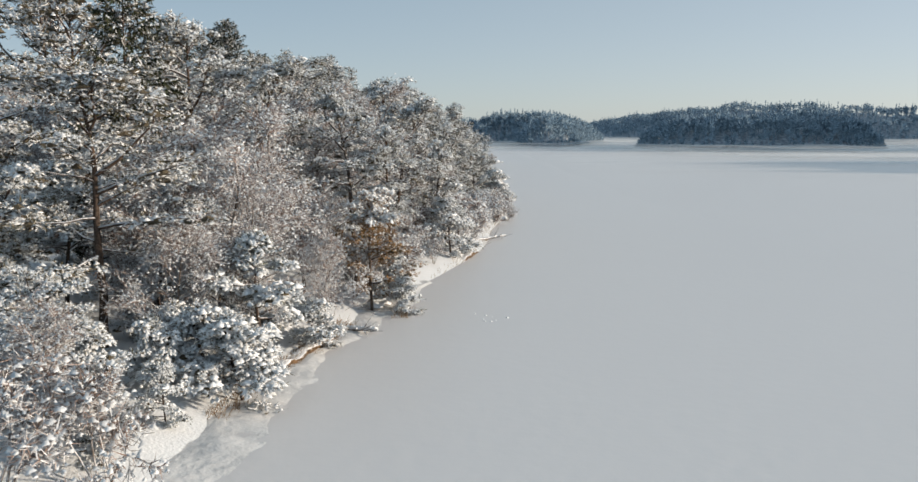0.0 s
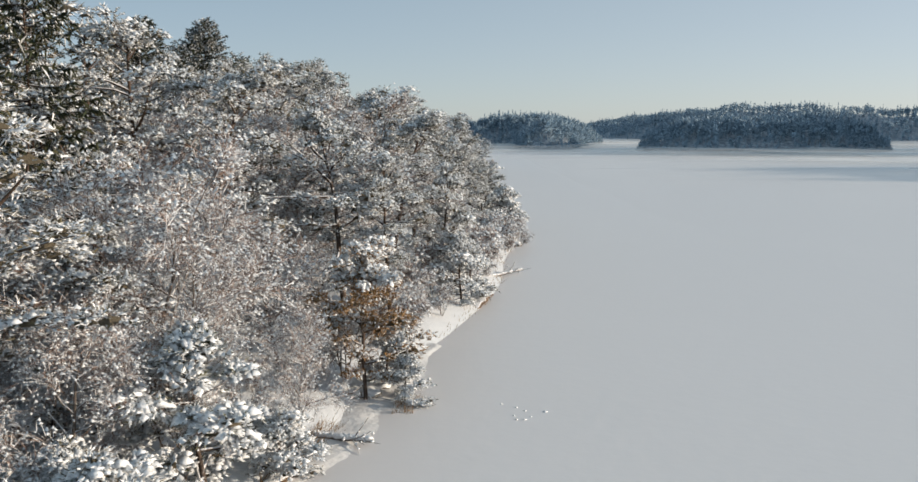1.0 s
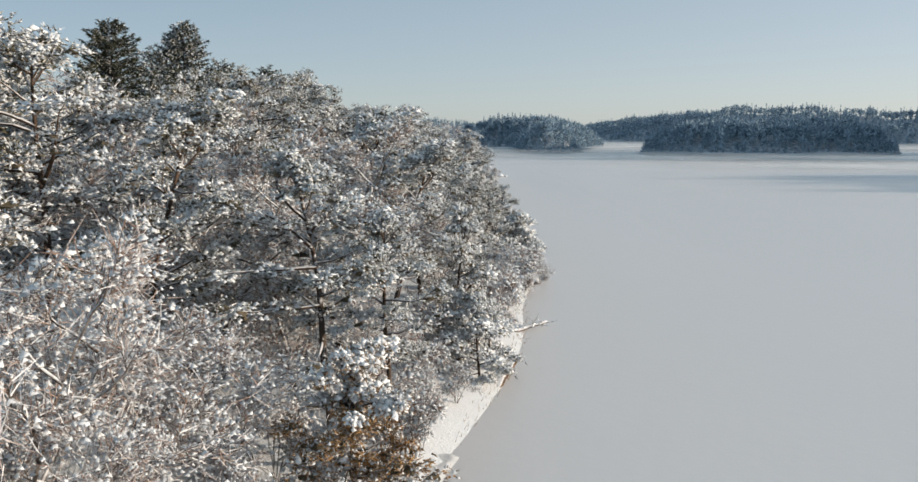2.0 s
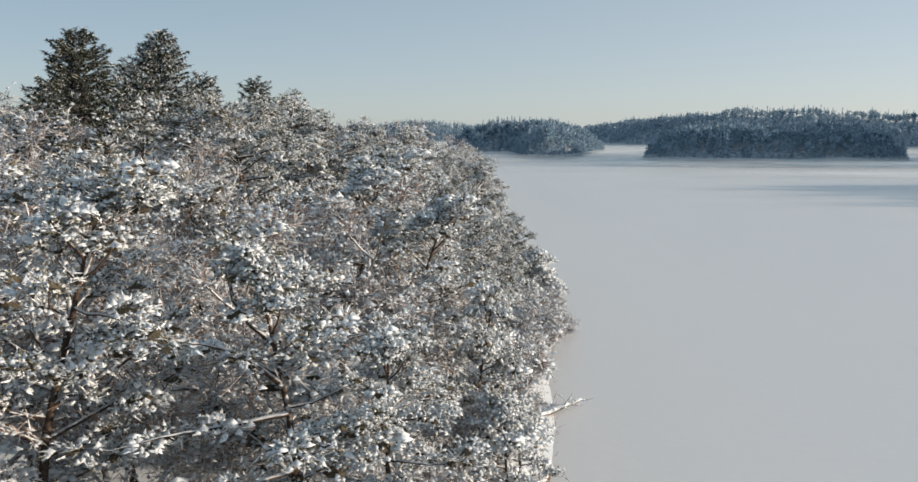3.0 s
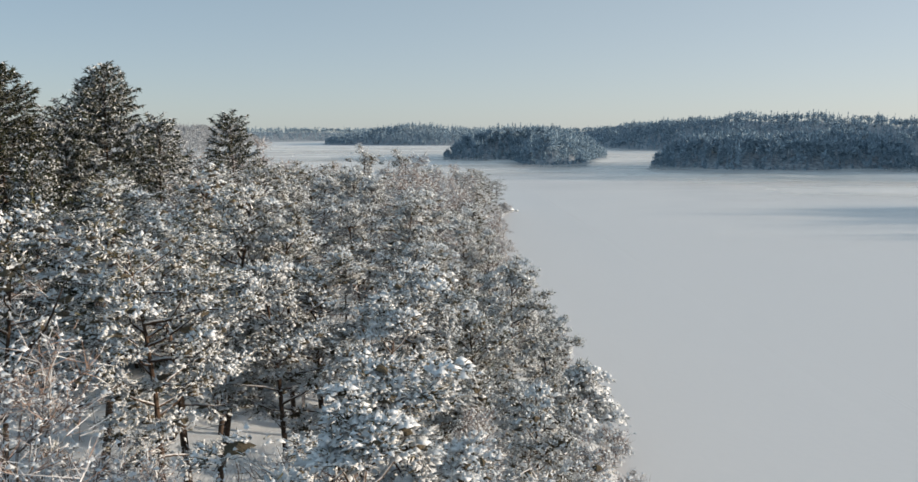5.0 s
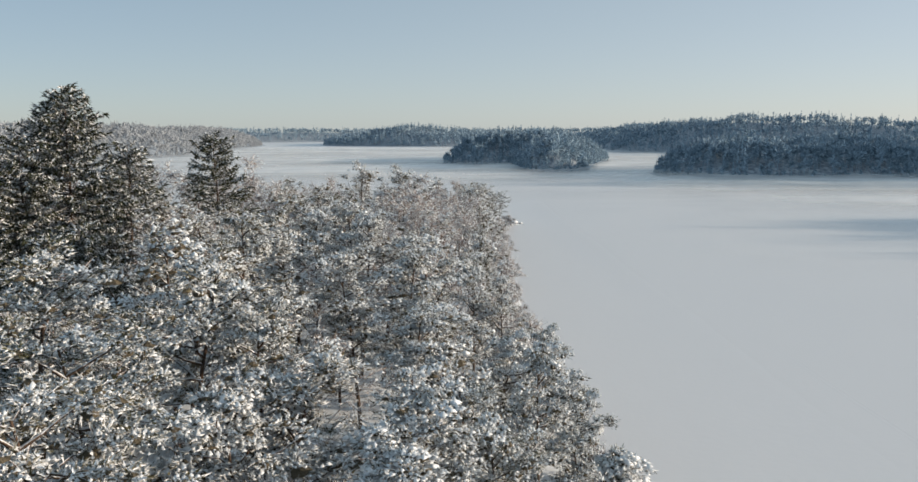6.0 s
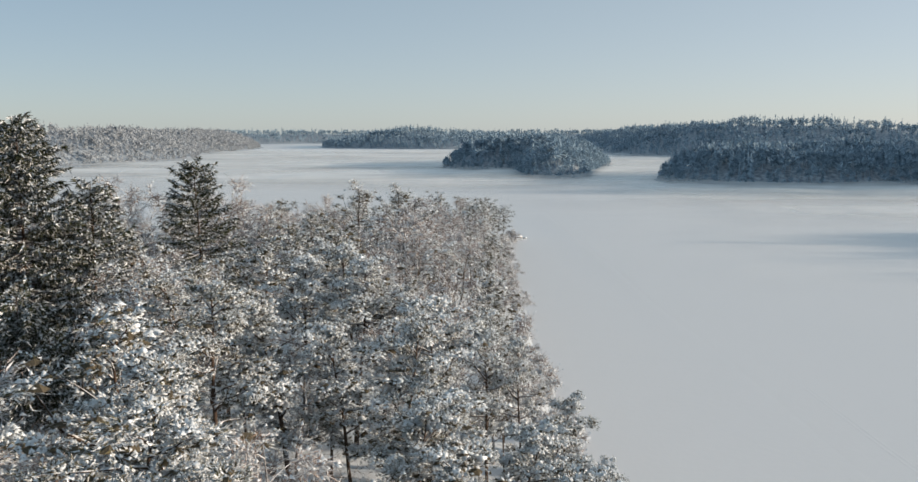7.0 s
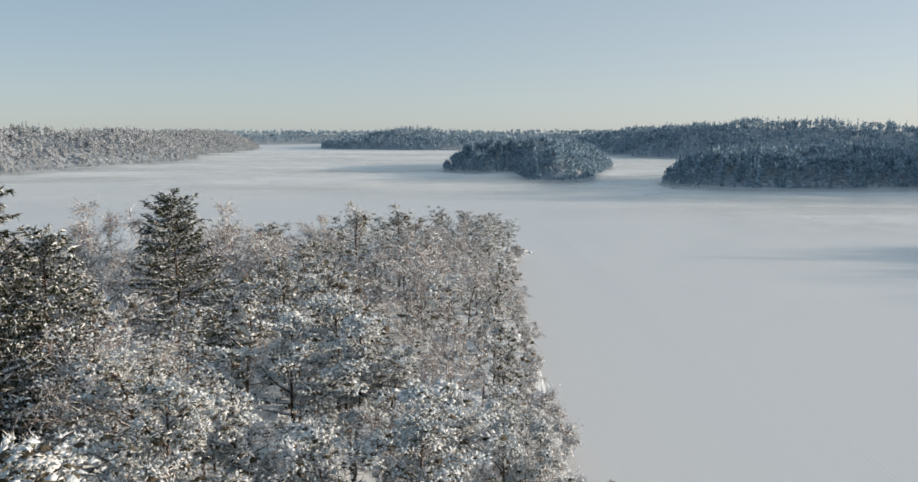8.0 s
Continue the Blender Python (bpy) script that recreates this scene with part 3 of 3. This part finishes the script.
# ---- low mist over the lake ----
def mist_material():
    """Thins out towards its top, towards the headland and in drifting gaps."""
    m = Nodes("mist", 1.0)
    m.bsdf.inputs["Base Color"].default_value = (0.95, 0.95, 0.94, 1)
    m.bsdf.inputs["Specular IOR Level"].default_value = 0.0
    cloud = m.span(m.world_noise(0.011, 3.0, (0.6, 1.3, 1.0)), 0.34, 0.70, 0.12, 0.6)
    at = m.add("ShaderNodeSeparateXYZ", Vector=m.n.new("ShaderNodeNewGeometry").outputs["Position"])
    open_lake = m.maths("MULTIPLY", m.span(at.outputs[0], 12.0, 130.0), m.span(at.outputs[1], 80.0, 260.0))
    reach = m.maths("MAXIMUM", open_lake, m.span(at.outputs[1], 320.0, 520.0))
    thin = m.span(at.outputs[2], 1.0, 4.0, 1.0, 0.75)
    m.l.new(m.maths("MULTIPLY", m.maths("MULTIPLY", cloud, reach), thin), m.bsdf.inputs["Alpha"])
    b = m.add("ShaderNodeBump", Strength=0.6, Distance=2.0, Height=m.world_noise(0.05, 2.0))
    m.l.new(b.outputs[0], m.bsdf.inputs["Normal"])
    return m.mat


MIST = mist_material()
for z, near in ((1.0, 76), (2.6, 330)):
    xs, ys = np.arange(-340, 420, 14.0), np.arange(near, 1250, 14.0)
    gx, gy = np.meshgrid(xs, ys)
    xy = np.column_stack([gx.ravel(), gy.ravel()])
    i = (np.arange(len(xs) - 1)[None] + len(xs) * np.arange(len(ys) - 1)[:, None]).ravel()
    i = i[(xy[i, 0] > 10) | (xy[i, 1] > 296)]
    geo = Geo()
    geo.put(np.column_stack([xy, z + 0.5 * wave(xy, 60, int(z * 10))]), np.stack([i, i + 1, i + 1 + len(xs), i + len(xs)], 1))
    tagged(new("mist", geo.mesh("mist", MIST, True)), "thin white mist lying low over the frozen lake", "mist", kind="stuff")

# ---- the headland's forest ----
LADEN = [make_pine(95 + i, h, start=0.06, spread=w, snowy=0.85, count=22, heap=8) for i, (h, w) in enumerate([(3.0, 0.33), (4.4, 0.31)])]
PINES = [make_pine(10 + i, h, start=s, spread=w, snowy=l) for i, (h, s, w, l) in enumerate([(9, 0.24, 0.24, 0.56), (12, 0.34, 0.215, 0.28), (14, 0.43, 0.205, 0.52), (15.5, 0.44, 0.20, 0.3), (13, 0.33, 0.21, 0.58), (11, 0.30, 0.225, 0.25), (13.5, 0.47, 0.205, 0.42)])]
BARE = [make_broadleaf(30 + i, h, stems=s, snowy=w) for i, (h, s, w) in enumerate([(9, 1, 0.85), (11, 2, 0.7), (12.5, 1, 0.55), (10, 3, 0.9)])]
SPRUCES = [make_spruce(50 + i, h, snowy=0.09) for i, h in enumerate([16, 21])]
SPARE_SPRUCES = [make_spruce(55 + i, h, q=0.5, snowy=0.24) for i, h in enumerate([14, 17])]
SHRUBS = [make_broadleaf(60 + i, h, q=0.3, stems=4, snowy=0.5, low=0.1) for i, h in enumerate([3.2, 4.2])]
FAR_PINES = [make_pine(70 + i, h, q=0.5, spread=0.26, start=0.35, snowy=l) for i, (h, l) in enumerate([(12.5, 0.42), (14.5, 0.3), (13.0, 0.2)])]
FAR_BARE = [make_broadleaf(80 + i, h, q=0.5, snowy=0.28) for i, h in enumerate([10, 12])]
WITHERED = [make_pine(90, 6.5, needles=BROWN_LEAVES, start=0.2, spread=0.28, snowy=0.1, heap=8, crest=0.9)]
HEIGHT = {}
for group, heights in ((PINES, (9, 12, 14, 15.5, 13, 11, 13.5)), (BARE, (9, 11, 12.5, 10)), (SPRUCES, (16, 21)), (SHRUBS, (3.2, 4.2)), (SPARE_SPRUCES, (14, 17)), (LADEN, (3.0, 4.4)), (FAR_PINES, (12.5, 14.5, 13.0)), (FAR_BARE, (10, 12)), (WITHERED, (6.5,))):
    for ob, h in zip(group, heights):
        HEIGHT[ob] = h
LABELS = {
    "pine": "tall pine with snow heaped on its needle tufts",
    "bare": "bare broadleaf tree with frosted twigs",
    "spruce": "dark conical spruce dusted with snow",
    "shrub": "leafless shrub bent under snow at the shore",
    "laden": "small evergreen bowed under heavy clumps of snow",
    "withered": "low tree with withered brown leaves under snow",
}
SPECIAL = {ob: "pine with olive needles showing through thin snow" for ob in (PINES[1], PINES[3], PINES[5], FAR_PINES[1], FAR_PINES[2])}
SPECIAL |= {ob: "bare broadleaf tree with several frosted stems" for ob in (BARE[1], BARE[3])}
rng = np.random.default_rng(5)
TALL = ((-40, 113), (-33.4, 118.5), (-28.3, 139))
placed = []


def plant(kind, models, x, y, top=None, tall=None, slim=1.0):
    """A tree on the ground at (x, y), with its tip at the height top or of the given tallness."""
    z = float(headland_height(np.array([[x, y]]))[0])
    tall = tall or max(2.0, top - z)
    best = sorted(models, key=lambda ob: abs(HEIGHT[ob] - tall) + rng.uniform(0, 3.5))[0]
    s = tall / HEIGHT[best]
    wide = s * rng.uniform(0.95, 1.28) * slim
    tree = copy_thing(best, Matrix.Identity(4))
    tree.matrix_basis = Matrix.LocRotScale((x, y, z), Euler((rng.normal(0, 0.03), rng.normal(0, 0.03), rng.uniform(0, 6.28))), (wide, wide, s))
    tagged(tree, SPECIAL.get(best, LABELS[kind]), "tree" if kind != "shrub" else "shrub", "trees of the headland")
    placed.append((x, y))
    return tree


def canopy(x, y, d):
    """The height of the tree tops above the lake."""
    near = float(np.interp(d, (0, 6, 10, 24, 40, 60), (7.0, 12.2, 14.6, 17.6, 18.4, 18.6)))
    near -= 2.8 * min(1, max(0, (62 - y) / 8)) * min(1, max(0, (9 - d) / 3))
    near += 2.2 * min(1, max(0, (85 - y) / 30)) * min(1, max(0, (d - 7) / 7))
    return near * (1 - 0.14 * min(1, max(0, (y - 120) / 110)))


for x, y, top, slim in ((-40.2, 113.0, 25.3, 0.85), (-34.7, 118.5, 25.7, 0.9), (-26.8, 104.0, 16.8, 0.7)):
    plant("spruce", SPRUCES, x, y, top, slim=slim)
plant("spruce", [SPARE_SPRUCES[0]], -17.0, 41.2, 17.2, slim=0.75)
plant("spruce", [SPARE_SPRUCES[1]], -28.3, 139.2, 22.2, slim=0.78)
for x, y, top in ((-36.5, 116.5, 22.5), (-31.0, 121.0, 21.5), (-43.0, 117.0, 21.0), (-30.5, 98.0, 18.5), (-38.0, 99.0, 19.5)):
    plant("spruce", SPARE_SPRUCES, x, y, top, slim=0.75)
plant("withered", WITHERED, -4.8, 42.8, tall=6.8, slim=0.9)
plant("shrub", SHRUBS, 5.3, 87.6, tall=2.3)
for x, y, tall in ((-7.9, 28.2, 3.5), (-8.2, 32.6, 5.6), (-3.2, 43.0, 2.5), (-9.6, 25.0, 2.2), (-12.4, 26.0, 3.0), (-14.2, 22.5, 3.6), (-14.5, 27.5, 2.6), (-0.6, 60.4, 4.8), (-6.6, 35.4, 2.4), (-9.6, 29.6, 3.2), (-11.6, 30.4, 2.6), (-17.4, 30.0, 3.8), (-19.5, 28.6, 3.4), (-12.8, 32.8, 4.0), (-10.6, 27.6, 2.8), (-10.2, 21.8, 2.6), (-12.0, 23.6, 1.8), (-16.0, 26.5, 2.6), (-4.2, 44.9, 3.2), (4.3, 97.5, 5.2), (0.1, 62.8, 4.0)):
    plant("laden", LADEN, x, y, tall=tall)
for x, y, top in ((-11.4, 37.0, 11.2), (-6.6, 37.9, 5.4), (-8.8, 44.6, 8.2), (-11.5, 21.0, 5.6), (-13.6, 33.2, 5.4), (-18.0, 39.4, 9.0), (-10.2, 35.0, 8.2), (-13.1, 34.8, 8.8), (-11.6, 31.4, 7.2), (-9.4, 33.8, 6.2), (-15.6, 40.2, 10.5), (-24.0, 43.0, 11.0), (-9.9, 61.4, 13.6), (-10.5, 56.8, 10.4), (-12.8, 52.4, 13.0), (-14.9, 65.0, 15.0), (-16.4, 55.0, 13.6), (-12.0, 58.0, 12.4), (-13.2, 67.6, 12.2), (-10.8, 67.0, 11.8), (-16.8, 61.0, 12.6), (-8.6, 53.6, 9.4), (-27.0, 117.4, 17.4), (-24.0, 112.5, 16.5), (-33.8, 143.0, 19.8), (-8.3, 113.6, 13.6), (-5.4, 116.5, 12.8), (-15.0, 110.5, 14.2)):
    plant("bare", BARE, x, y, top)
OLIVE, WHITE = [PINES[1], PINES[3], PINES[5]], [PINES[0], PINES[2], PINES[4], PINES[6]]
for x, y, top in ((-15.9, 85.6, 18.2), (-14.5, 77.6, 17.4), (-13.8, 73.2, 17.2), (-14.5, 31.6, 13.4), (-12.3, 61.3, 14.2), (-11.5, 85.5, 16.4), (-2.9, 84.5, 12.0), (-17.3, 101.0, 18.4), (-10.2, 120.2, 14.6), (-22.0, 87.0, 18.2), (-14.2, 58.2, 15.0), (-5.9, 101.0, 12.6), (-1.2, 76.3, 10.8), (-19.6, 109.2, 17.6), (-9.8, 82.8, 15.2)):
    plant("pine", OLIVE, x, y, top, slim=1.05 if x < -3.5 else 0.8)
for x, y, top in ((-17.8, 35.2, 9.6), (-19.6, 32.4, 8.8), (-21.8, 38.6, 11.5), (-11.2, 22.8, 6.2), (-19.0, 44.6, 13.2), (-15.8, 37.2, 10.0), (-13.2, 36.6, 8.6), (-16.6, 49.6, 16.6), (-13.6, 48.8, 14.6), (-6.3, 48.2, 12.9), (-4.2, 49.4, 10.3), (-8.4, 63.4, 14.8), (-5.6, 65.6, 12.9), (-2.0, 62.2, 9.5), (-3.9, 71.6, 11.6), (-8.0, 78.2, 13.9), (-6.9, 82.2, 14.2), (-11.0, 79.6, 14.8),
                  (-17.7, 92.8, 16.8), (-0.5, 83.2, 8.4), (-0.2, 92.4, 12.9), (-13.6, 104.2, 16.3), (-10.5, 104.6, 15.0), (-7.8, 106.0, 15.1), (-6.4, 109.0, 15.7), (-6.8, 99.6, 12.8), (-2.2, 102.4, 11.2), (-3.2, 110.4, 14.0), (-0.7, 112.4, 12.2), (0.2, 107.2, 8.8), (1.1, 113.4, 8.6), (-12.2, 121.0, 16.1), (-12.4, 126.0, 16.6), (-15.4, 120.4, 16.2)):
    plant("pine", WHITE, x, y, top, slim=1.05 if x < -3.5 else 0.8)
for x, y, top in ((1.9, 94.8, 8.2), (2.2, 100.4, 7.8), (2.6, 104.6, 7.4)):
    plant("pine", WHITE, x, y, top, slim=0.72)
for x, y, top in ((-22.0, 46.0, 18.5), (-25.5, 50.0, 19.6), (-19.8, 52.5, 17.4), (-28.5, 56.0, 20.5), (-24.0, 40.0, 16.4), (-31.0, 62.0, 21.0)):
    plant("pine", FAR_PINES, x, y, top)
for x, y, top in ((-20.0, 155.4, 15.8), (-8.4, 160.0, 12.8), (-4.1, 165.8, 10.4), (2.0, 206.0, 12.2), (-1.0, 243.0, 10.4), (5.4, 231.0, 9.4), (3.2, 222.0, 11.4), (7.6, 243.0, 8.6), (0.6, 214.0, 12.6), (1.4, 196.0, 11.0), (-10.2, 190.0, 14.8), (0.2, 180.0, 10.2), (-18.5, 150.0, 15.0), (4.5, 238.0, 10.2)):
    plant("pine", FAR_PINES, x, y, top, slim=0.9)

spots = rng.uniform((-95, 14), (10, 258), (9000, 2))
for (x, y), d, mood in zip(spots.tolist(), inland(HEADLAND, spots).tolist(), wave(spots, 22, 8).tolist()):
    if d < (0.8 if y < 52 else 4.2) or x < -5 - 0.6 * max(0, y):
        continue
    if (x + 12.3) ** 2 + (y - 30.6) ** 2 < 14 or (y < 36 and d < 10 and rng.random() < 0.93) or (y < 62 and d < 9 and rng.random() < 0.6):
        continue
    far = y > 112 or d > (17 if y < 85 else 9)
    gap = (2.9 if d < 6 else 3.7) if not far else (3.2 if d < 7 else 4.0 if y > 95 and d < 34 else 5.6 if d < 40 else 6.8)
    if any((x - a) ** 2 + (y - b) ** 2 < gap * gap for a, b in placed):
        continue
    top = canopy(x, y, d) * (rng.uniform(0.62, 0.96) if y < 128 and d < 22 else rng.uniform(0.7, 1.0) if y < 135 else rng.uniform(0.62, 1.12))
    if min((x - a) ** 2 + (y - b) ** 2 for a, b in TALL) < 45:
        top *= 0.72
    if min((x - a - 4) ** 2 + (y - b + 8) ** 2 for a, b in TALL[:2]) < 110:
        top *= 0.55
    if abs(x + 3) < 6 and y < 60:
        top = min(top, 8.5 + 0.07 * y)
    if x > -24 and y < 62:
        top = min(top, 15.0 + rng.uniform(-2.5, 0.5))
    pine = mood * 0.3 + rng.random() < np.interp(y, (50, 70, 88, 94, 138, 150, 185, 200), (0.22, 0.30, 0.55, 0.80, 0.80, 0.5, 0.5, 0.7)) + (0.25 if y > 128 and d < 9 else 0)
    if y < 84:
        pine = rng.random() < (0.4 if d < 13 else 0.28)
    if far:
        plant("pine" if pine else "bare", FAR_PINES if pine else FAR_BARE, x, y, top, slim=0.75 if d < 6 else 1.0)
    else:
        plant("pine" if pine else "bare", PINES if pine else BARE, x, y, top, slim=0.75 if d < 6 and y > 52 else 1.0)
spots = rng.uniform((-14, 16), (10, 250), (2600, 2))
for (x, y), d in zip(spots.tolist(), inland(HEADLAND, spots).tolist()):
    if not 0.2 < d < (4.5 if y < 60 else 3.0) or any((x - a) ** 2 + (y - b) ** 2 < 2.9 for a, b in placed):
        continue
    if y < 36 and rng.random() < 0.72:
        continue
    plant("shrub", SHRUBS, x, y, tall=rng.uniform(1.4, 4.2))


# ---- along the shore ----
def part(name, geo, material, parent, smooth=False, label=""):
    ob = new(name, geo.mesh(name, material, smooth))
    ob.parent = parent
    return tagged(ob, label)


shore_line = np.array([p for p in HEADLAND if 12 < p[1] < 215 and p[0] > -12])
shore_line = shore_line[np.argsort(shore_line[:, 1])]
ys = np.arange(14.0, 52.0, 0.5)
shore_x = np.interp(ys, shore_line[:, 1], shore_line[:, 0])
wide = (1.5 + 0.5 * np.sin(ys * 0.31) + 0.3 * np.sin(ys * 0.83 + 1) + 0.15 * np.sin(ys * 2.1)) * np.clip((52 - ys) / 8, 0.1, 1)
across = np.linspace(-0.8, 1.0, 9)
gx = shore_x[:, None] + across[None] * np.maximum(wide, 0.5)[:, None]
gy = np.repeat(ys[:, None], 9, 1)
xy = np.column_stack([gx.ravel(), gy.ravel()])
rise = (0.10 + 0.05 * wave(xy, 2.4, 21) + 0.05 * wave(xy, 1.3, 22)) * np.tile(np.clip((1.0 - across) * 1.6, 0, 1), len(ys)) - 0.012
i = (np.arange(8)[None] + 9 * np.arange(len(ys) - 1)[:, None]).ravel()
ice = Geo()
ice.put(np.column_stack([xy, rise]), np.stack([i, i + 1, i + 10, i + 9], 1))
tagged(new("shore_ice", ice.mesh("shore_ice", SHORE_ICE, True)), "rough ice rim with drifted snow along the bank", "ice", kind="structure")


def reeds(count, lo, hi, near, label, seed):
    """Withered stems in one clump or fringe."""
    r = np.random.default_rng(seed)
    geo = Geo()
    xy = r.uniform(lo, hi, (count * 8, 2))
    d = inland(HEADLAND, xy)
    xy = xy[(d > near[0]) & (d < near[1])][:count]
    base = np.column_stack([xy, np.maximum(headland_height(xy), 0) - 0.05])
    way = r.normal(0, 0.35, (len(xy), 3)) + [0.25, 0, 1]
    cones(geo, base, base + way * r.uniform(0.15, 0.42, (len(xy), 1)), 0.014)
    return tagged(new("reeds", geo.mesh("reeds", BROWN_LEAVES)), label, "reeds", kind="stuff")


def bank_edge(lo, hi, seed):
    """A low undercut edge of frozen earth and roots where the ground breaks off to the ice."""
    ys = np.arange(lo, hi, 0.25)
    x0 = np.interp(ys, shore_line[:, 1], shore_line[:, 0])
    along_xy = np.column_stack([x0, ys])
    top = 0.26 + 0.12 * wave(along_xy, 2.1, seed) + 0.06 * wave(along_xy, 0.8, seed + 1)
    top *= np.clip(np.minimum(ys - lo, hi - ys) / 1.2, 0.05, 1)
    prof = [(0.10, -0.2, 0.0), (0.02, 0.35, 0.0), (0.10, 0.8, 0.0), (-0.08, 1.0, 0.0), (-0.5, 0.9, 0.0)]
    verts = np.stack([np.column_stack([x0 + a + 0.08 * wave(along_xy, 1.1, seed + 2 + n), ys, top * b]) for n, (a, b, _) in enumerate(prof)], 1)
    i = (np.arange(4)[None] + 5 * np.arange(len(ys) - 1)[:, None]).ravel()
    geo = Geo()
    geo.put(verts, np.stack([i, i + 1, i + 6, i + 5], 1))
    return tagged(new("bank_edge", geo.mesh("bank_edge", EARTH, True)), "brown frozen earth and roots at the broken bank", "bank", kind="structure")


bank_edge(29.5, 37.5, 31)
bank_edge(60.0, 65.0, 35)
reeds(900, (-10, 26), (-4, 40), (-0.2, 0.7), "withered brown grass on the edge of the bank", 1)
reeds(500, (-2, 52), (6, 100), (-0.2, 0.6), "withered brown grass on the edge of the bank", 2)
reeds(160, (-3.6, 41.2), (-2.0, 43.0), (-2.5, 0.0), "thin clump of reeds frozen into the ice", 3)


def fallen_log(x, y, turn, length, seed):
    r = np.random.default_rng(seed)
    root = tagged(new("fallen_log"), "snow-covered fallen trunk reaching out over the ice", "log")
    wood, snow = Geo(), Geo()
    pts = limb(r, (0, 0, 0.16), (1, 0, -0.02), length, 7, 0.0, 0.05)
    limb_tubes(wood, pts, 0.16, 0.05, 7)
    top, _ = along(pts, np.linspace(0.05, 0.95, 22))
    pads(snow, r, top + [0, 0, 0.10], r.uniform(0.12, 0.2, 22), r.uniform(0.06, 0.12, 22), 6)
    for _ in range(9):
        b, _ = along(pts, [r.uniform(0.35, 1.0)])
        side = limb(r, b[0], (r.uniform(0.2, 0.8), r.uniform(-1, 1), r.uniform(-0.05, 0.6)), r.uniform(0.5, 1.3), 3, 0.0, 0.2)
        twig = Geo()
        limb_tubes(twig, side, 0.03, 0.008, 4)
        part("branch", twig, GREY_BARK, root, True)
        pads(snow, r, side[1:-1] + [0, 0, 0.03], 0.07, 0.05)
    part("trunk", wood, GREY_BARK, root, True)
    tagged(part("snow_cover", snow, SNOW_MAT, root, True), "fresh snow lying along the trunk", kind="stuff")
    root.matrix_basis = pose(x, y, 0.0, 0, 0, turn)
    return root


fallen_log(1.4, 70.6, 34, 3.8, 1)
fallen_log(-6.3, 38.8, -24, 2.4, 2)
fallen_log(9.0, 247.0, 35, 6.0, 3)


def shore_rock(x, y, size, seed):
    """A rounded boulder with a cap of snow."""
    r = np.random.default_rng(seed)
    root = tagged(new("boulder"), "rounded shore boulder capped with snow", "rock", "boulders on the shore")
    for name, mat, lift, grow in (("stone", ROCK, 0.0, 1.0), ("snow_cap", SNOW_MAT, 0.06, 1.02)):
        bm = bmesh.new()
        bmesh.ops.create_icosphere(bm, subdivisions=3, radius=size)
        for v in bm.verts:
            n = noise.noise(v.co * (1.1 / size) + Vector((seed * 3.1, 0, 0)))
            v.co *= 1 + 0.28 * n
            v.co.z *= 0.62
            if name == "snow_cap":
                v.co = Vector((v.co.x * 0.97, v.co.y * 0.97, max(v.co.z, 0.02 * size) * grow + lift * size))
        me = bpy.data.meshes.new(name)
        bm.to_mesh(me)
        bm.free()
        me.shade_smooth()
        me.materials.append(mat)
        child = new(name, me)
        child.parent = root
    root.matrix_basis = pose(x, y, 0.12 * size, 0, 0, r.uniform(0, 360))
    return root


for n, (x, y, size) in enumerate(((-4.7, 43.6, 0.5), (-4.2, 44.5, 0.35), (4.9, 88.2, 0.6), (12.0, 252.6, 0.9), (10.6, 255.0, 0.7), (13.4, 251.0, 0.5))):
    shore_rock(x, y, size, n + 1)


def ski_track(points, seed):
    """Two shallow grooves with pushed-up rims across the lake."""
    r = np.random.default_rng(seed)
    line = curve(points, 30)[: -2 * 30]
    geo = Geo()
    side = np.gradient(line, axis=0)
    side = np.column_stack([side[:, 1], -side[:, 0]]) / np.linalg.norm(side, axis=1, keepdims=True)
    for off in (-0.22, 0.22):
        prof = [(-0.16, -0.004), (-0.09, 0.006), (0.0, 0.003), (0.09, 0.006), (0.16, -0.004)]
        verts = np.stack([np.column_stack([line + side * (off + a), np.full(len(line), z) * r.uniform(0.5, 1.3, len(line))]) for a, z in prof], 1)
        i = (np.arange(4)[None] + 5 * np.arange(len(line) - 1)[:, None]).ravel()
        geo.put(verts, np.stack([i, i + 1, i + 6, i + 5], 1))
    return tagged(new("ski_track", geo.mesh("ski_track", LAKE, True)), "faint double ski track in the lake snow", "track", kind="structure")


ski_track([(34, 30), (31.5, 55), (29.5, 90), (29, 120), (29.5, 150), (27, 190), (22, 230), (20, 250)], 1)

r = np.random.default_rng(77)
lumps = Geo()
spot = np.column_stack([r.normal(1.5, 0.4, 8), r.normal(41.6, 0.5, 8), np.full(8, 0.005)])
pads(lumps, r, spot, r.uniform(0.05, 0.12, 8), r.uniform(0.02, 0.05, 8), 6)
tagged(new("snow_clod", lumps.mesh("snow_clod", SNOW_MAT, True)), "small scattered clods of snow on the ice", "snow", kind="stuff")

# the patterns have been copied; take them away
for ob in HEIGHT:
    for o in (*ob.children_recursive, ob):
        bpy.data.objects.remove(o)
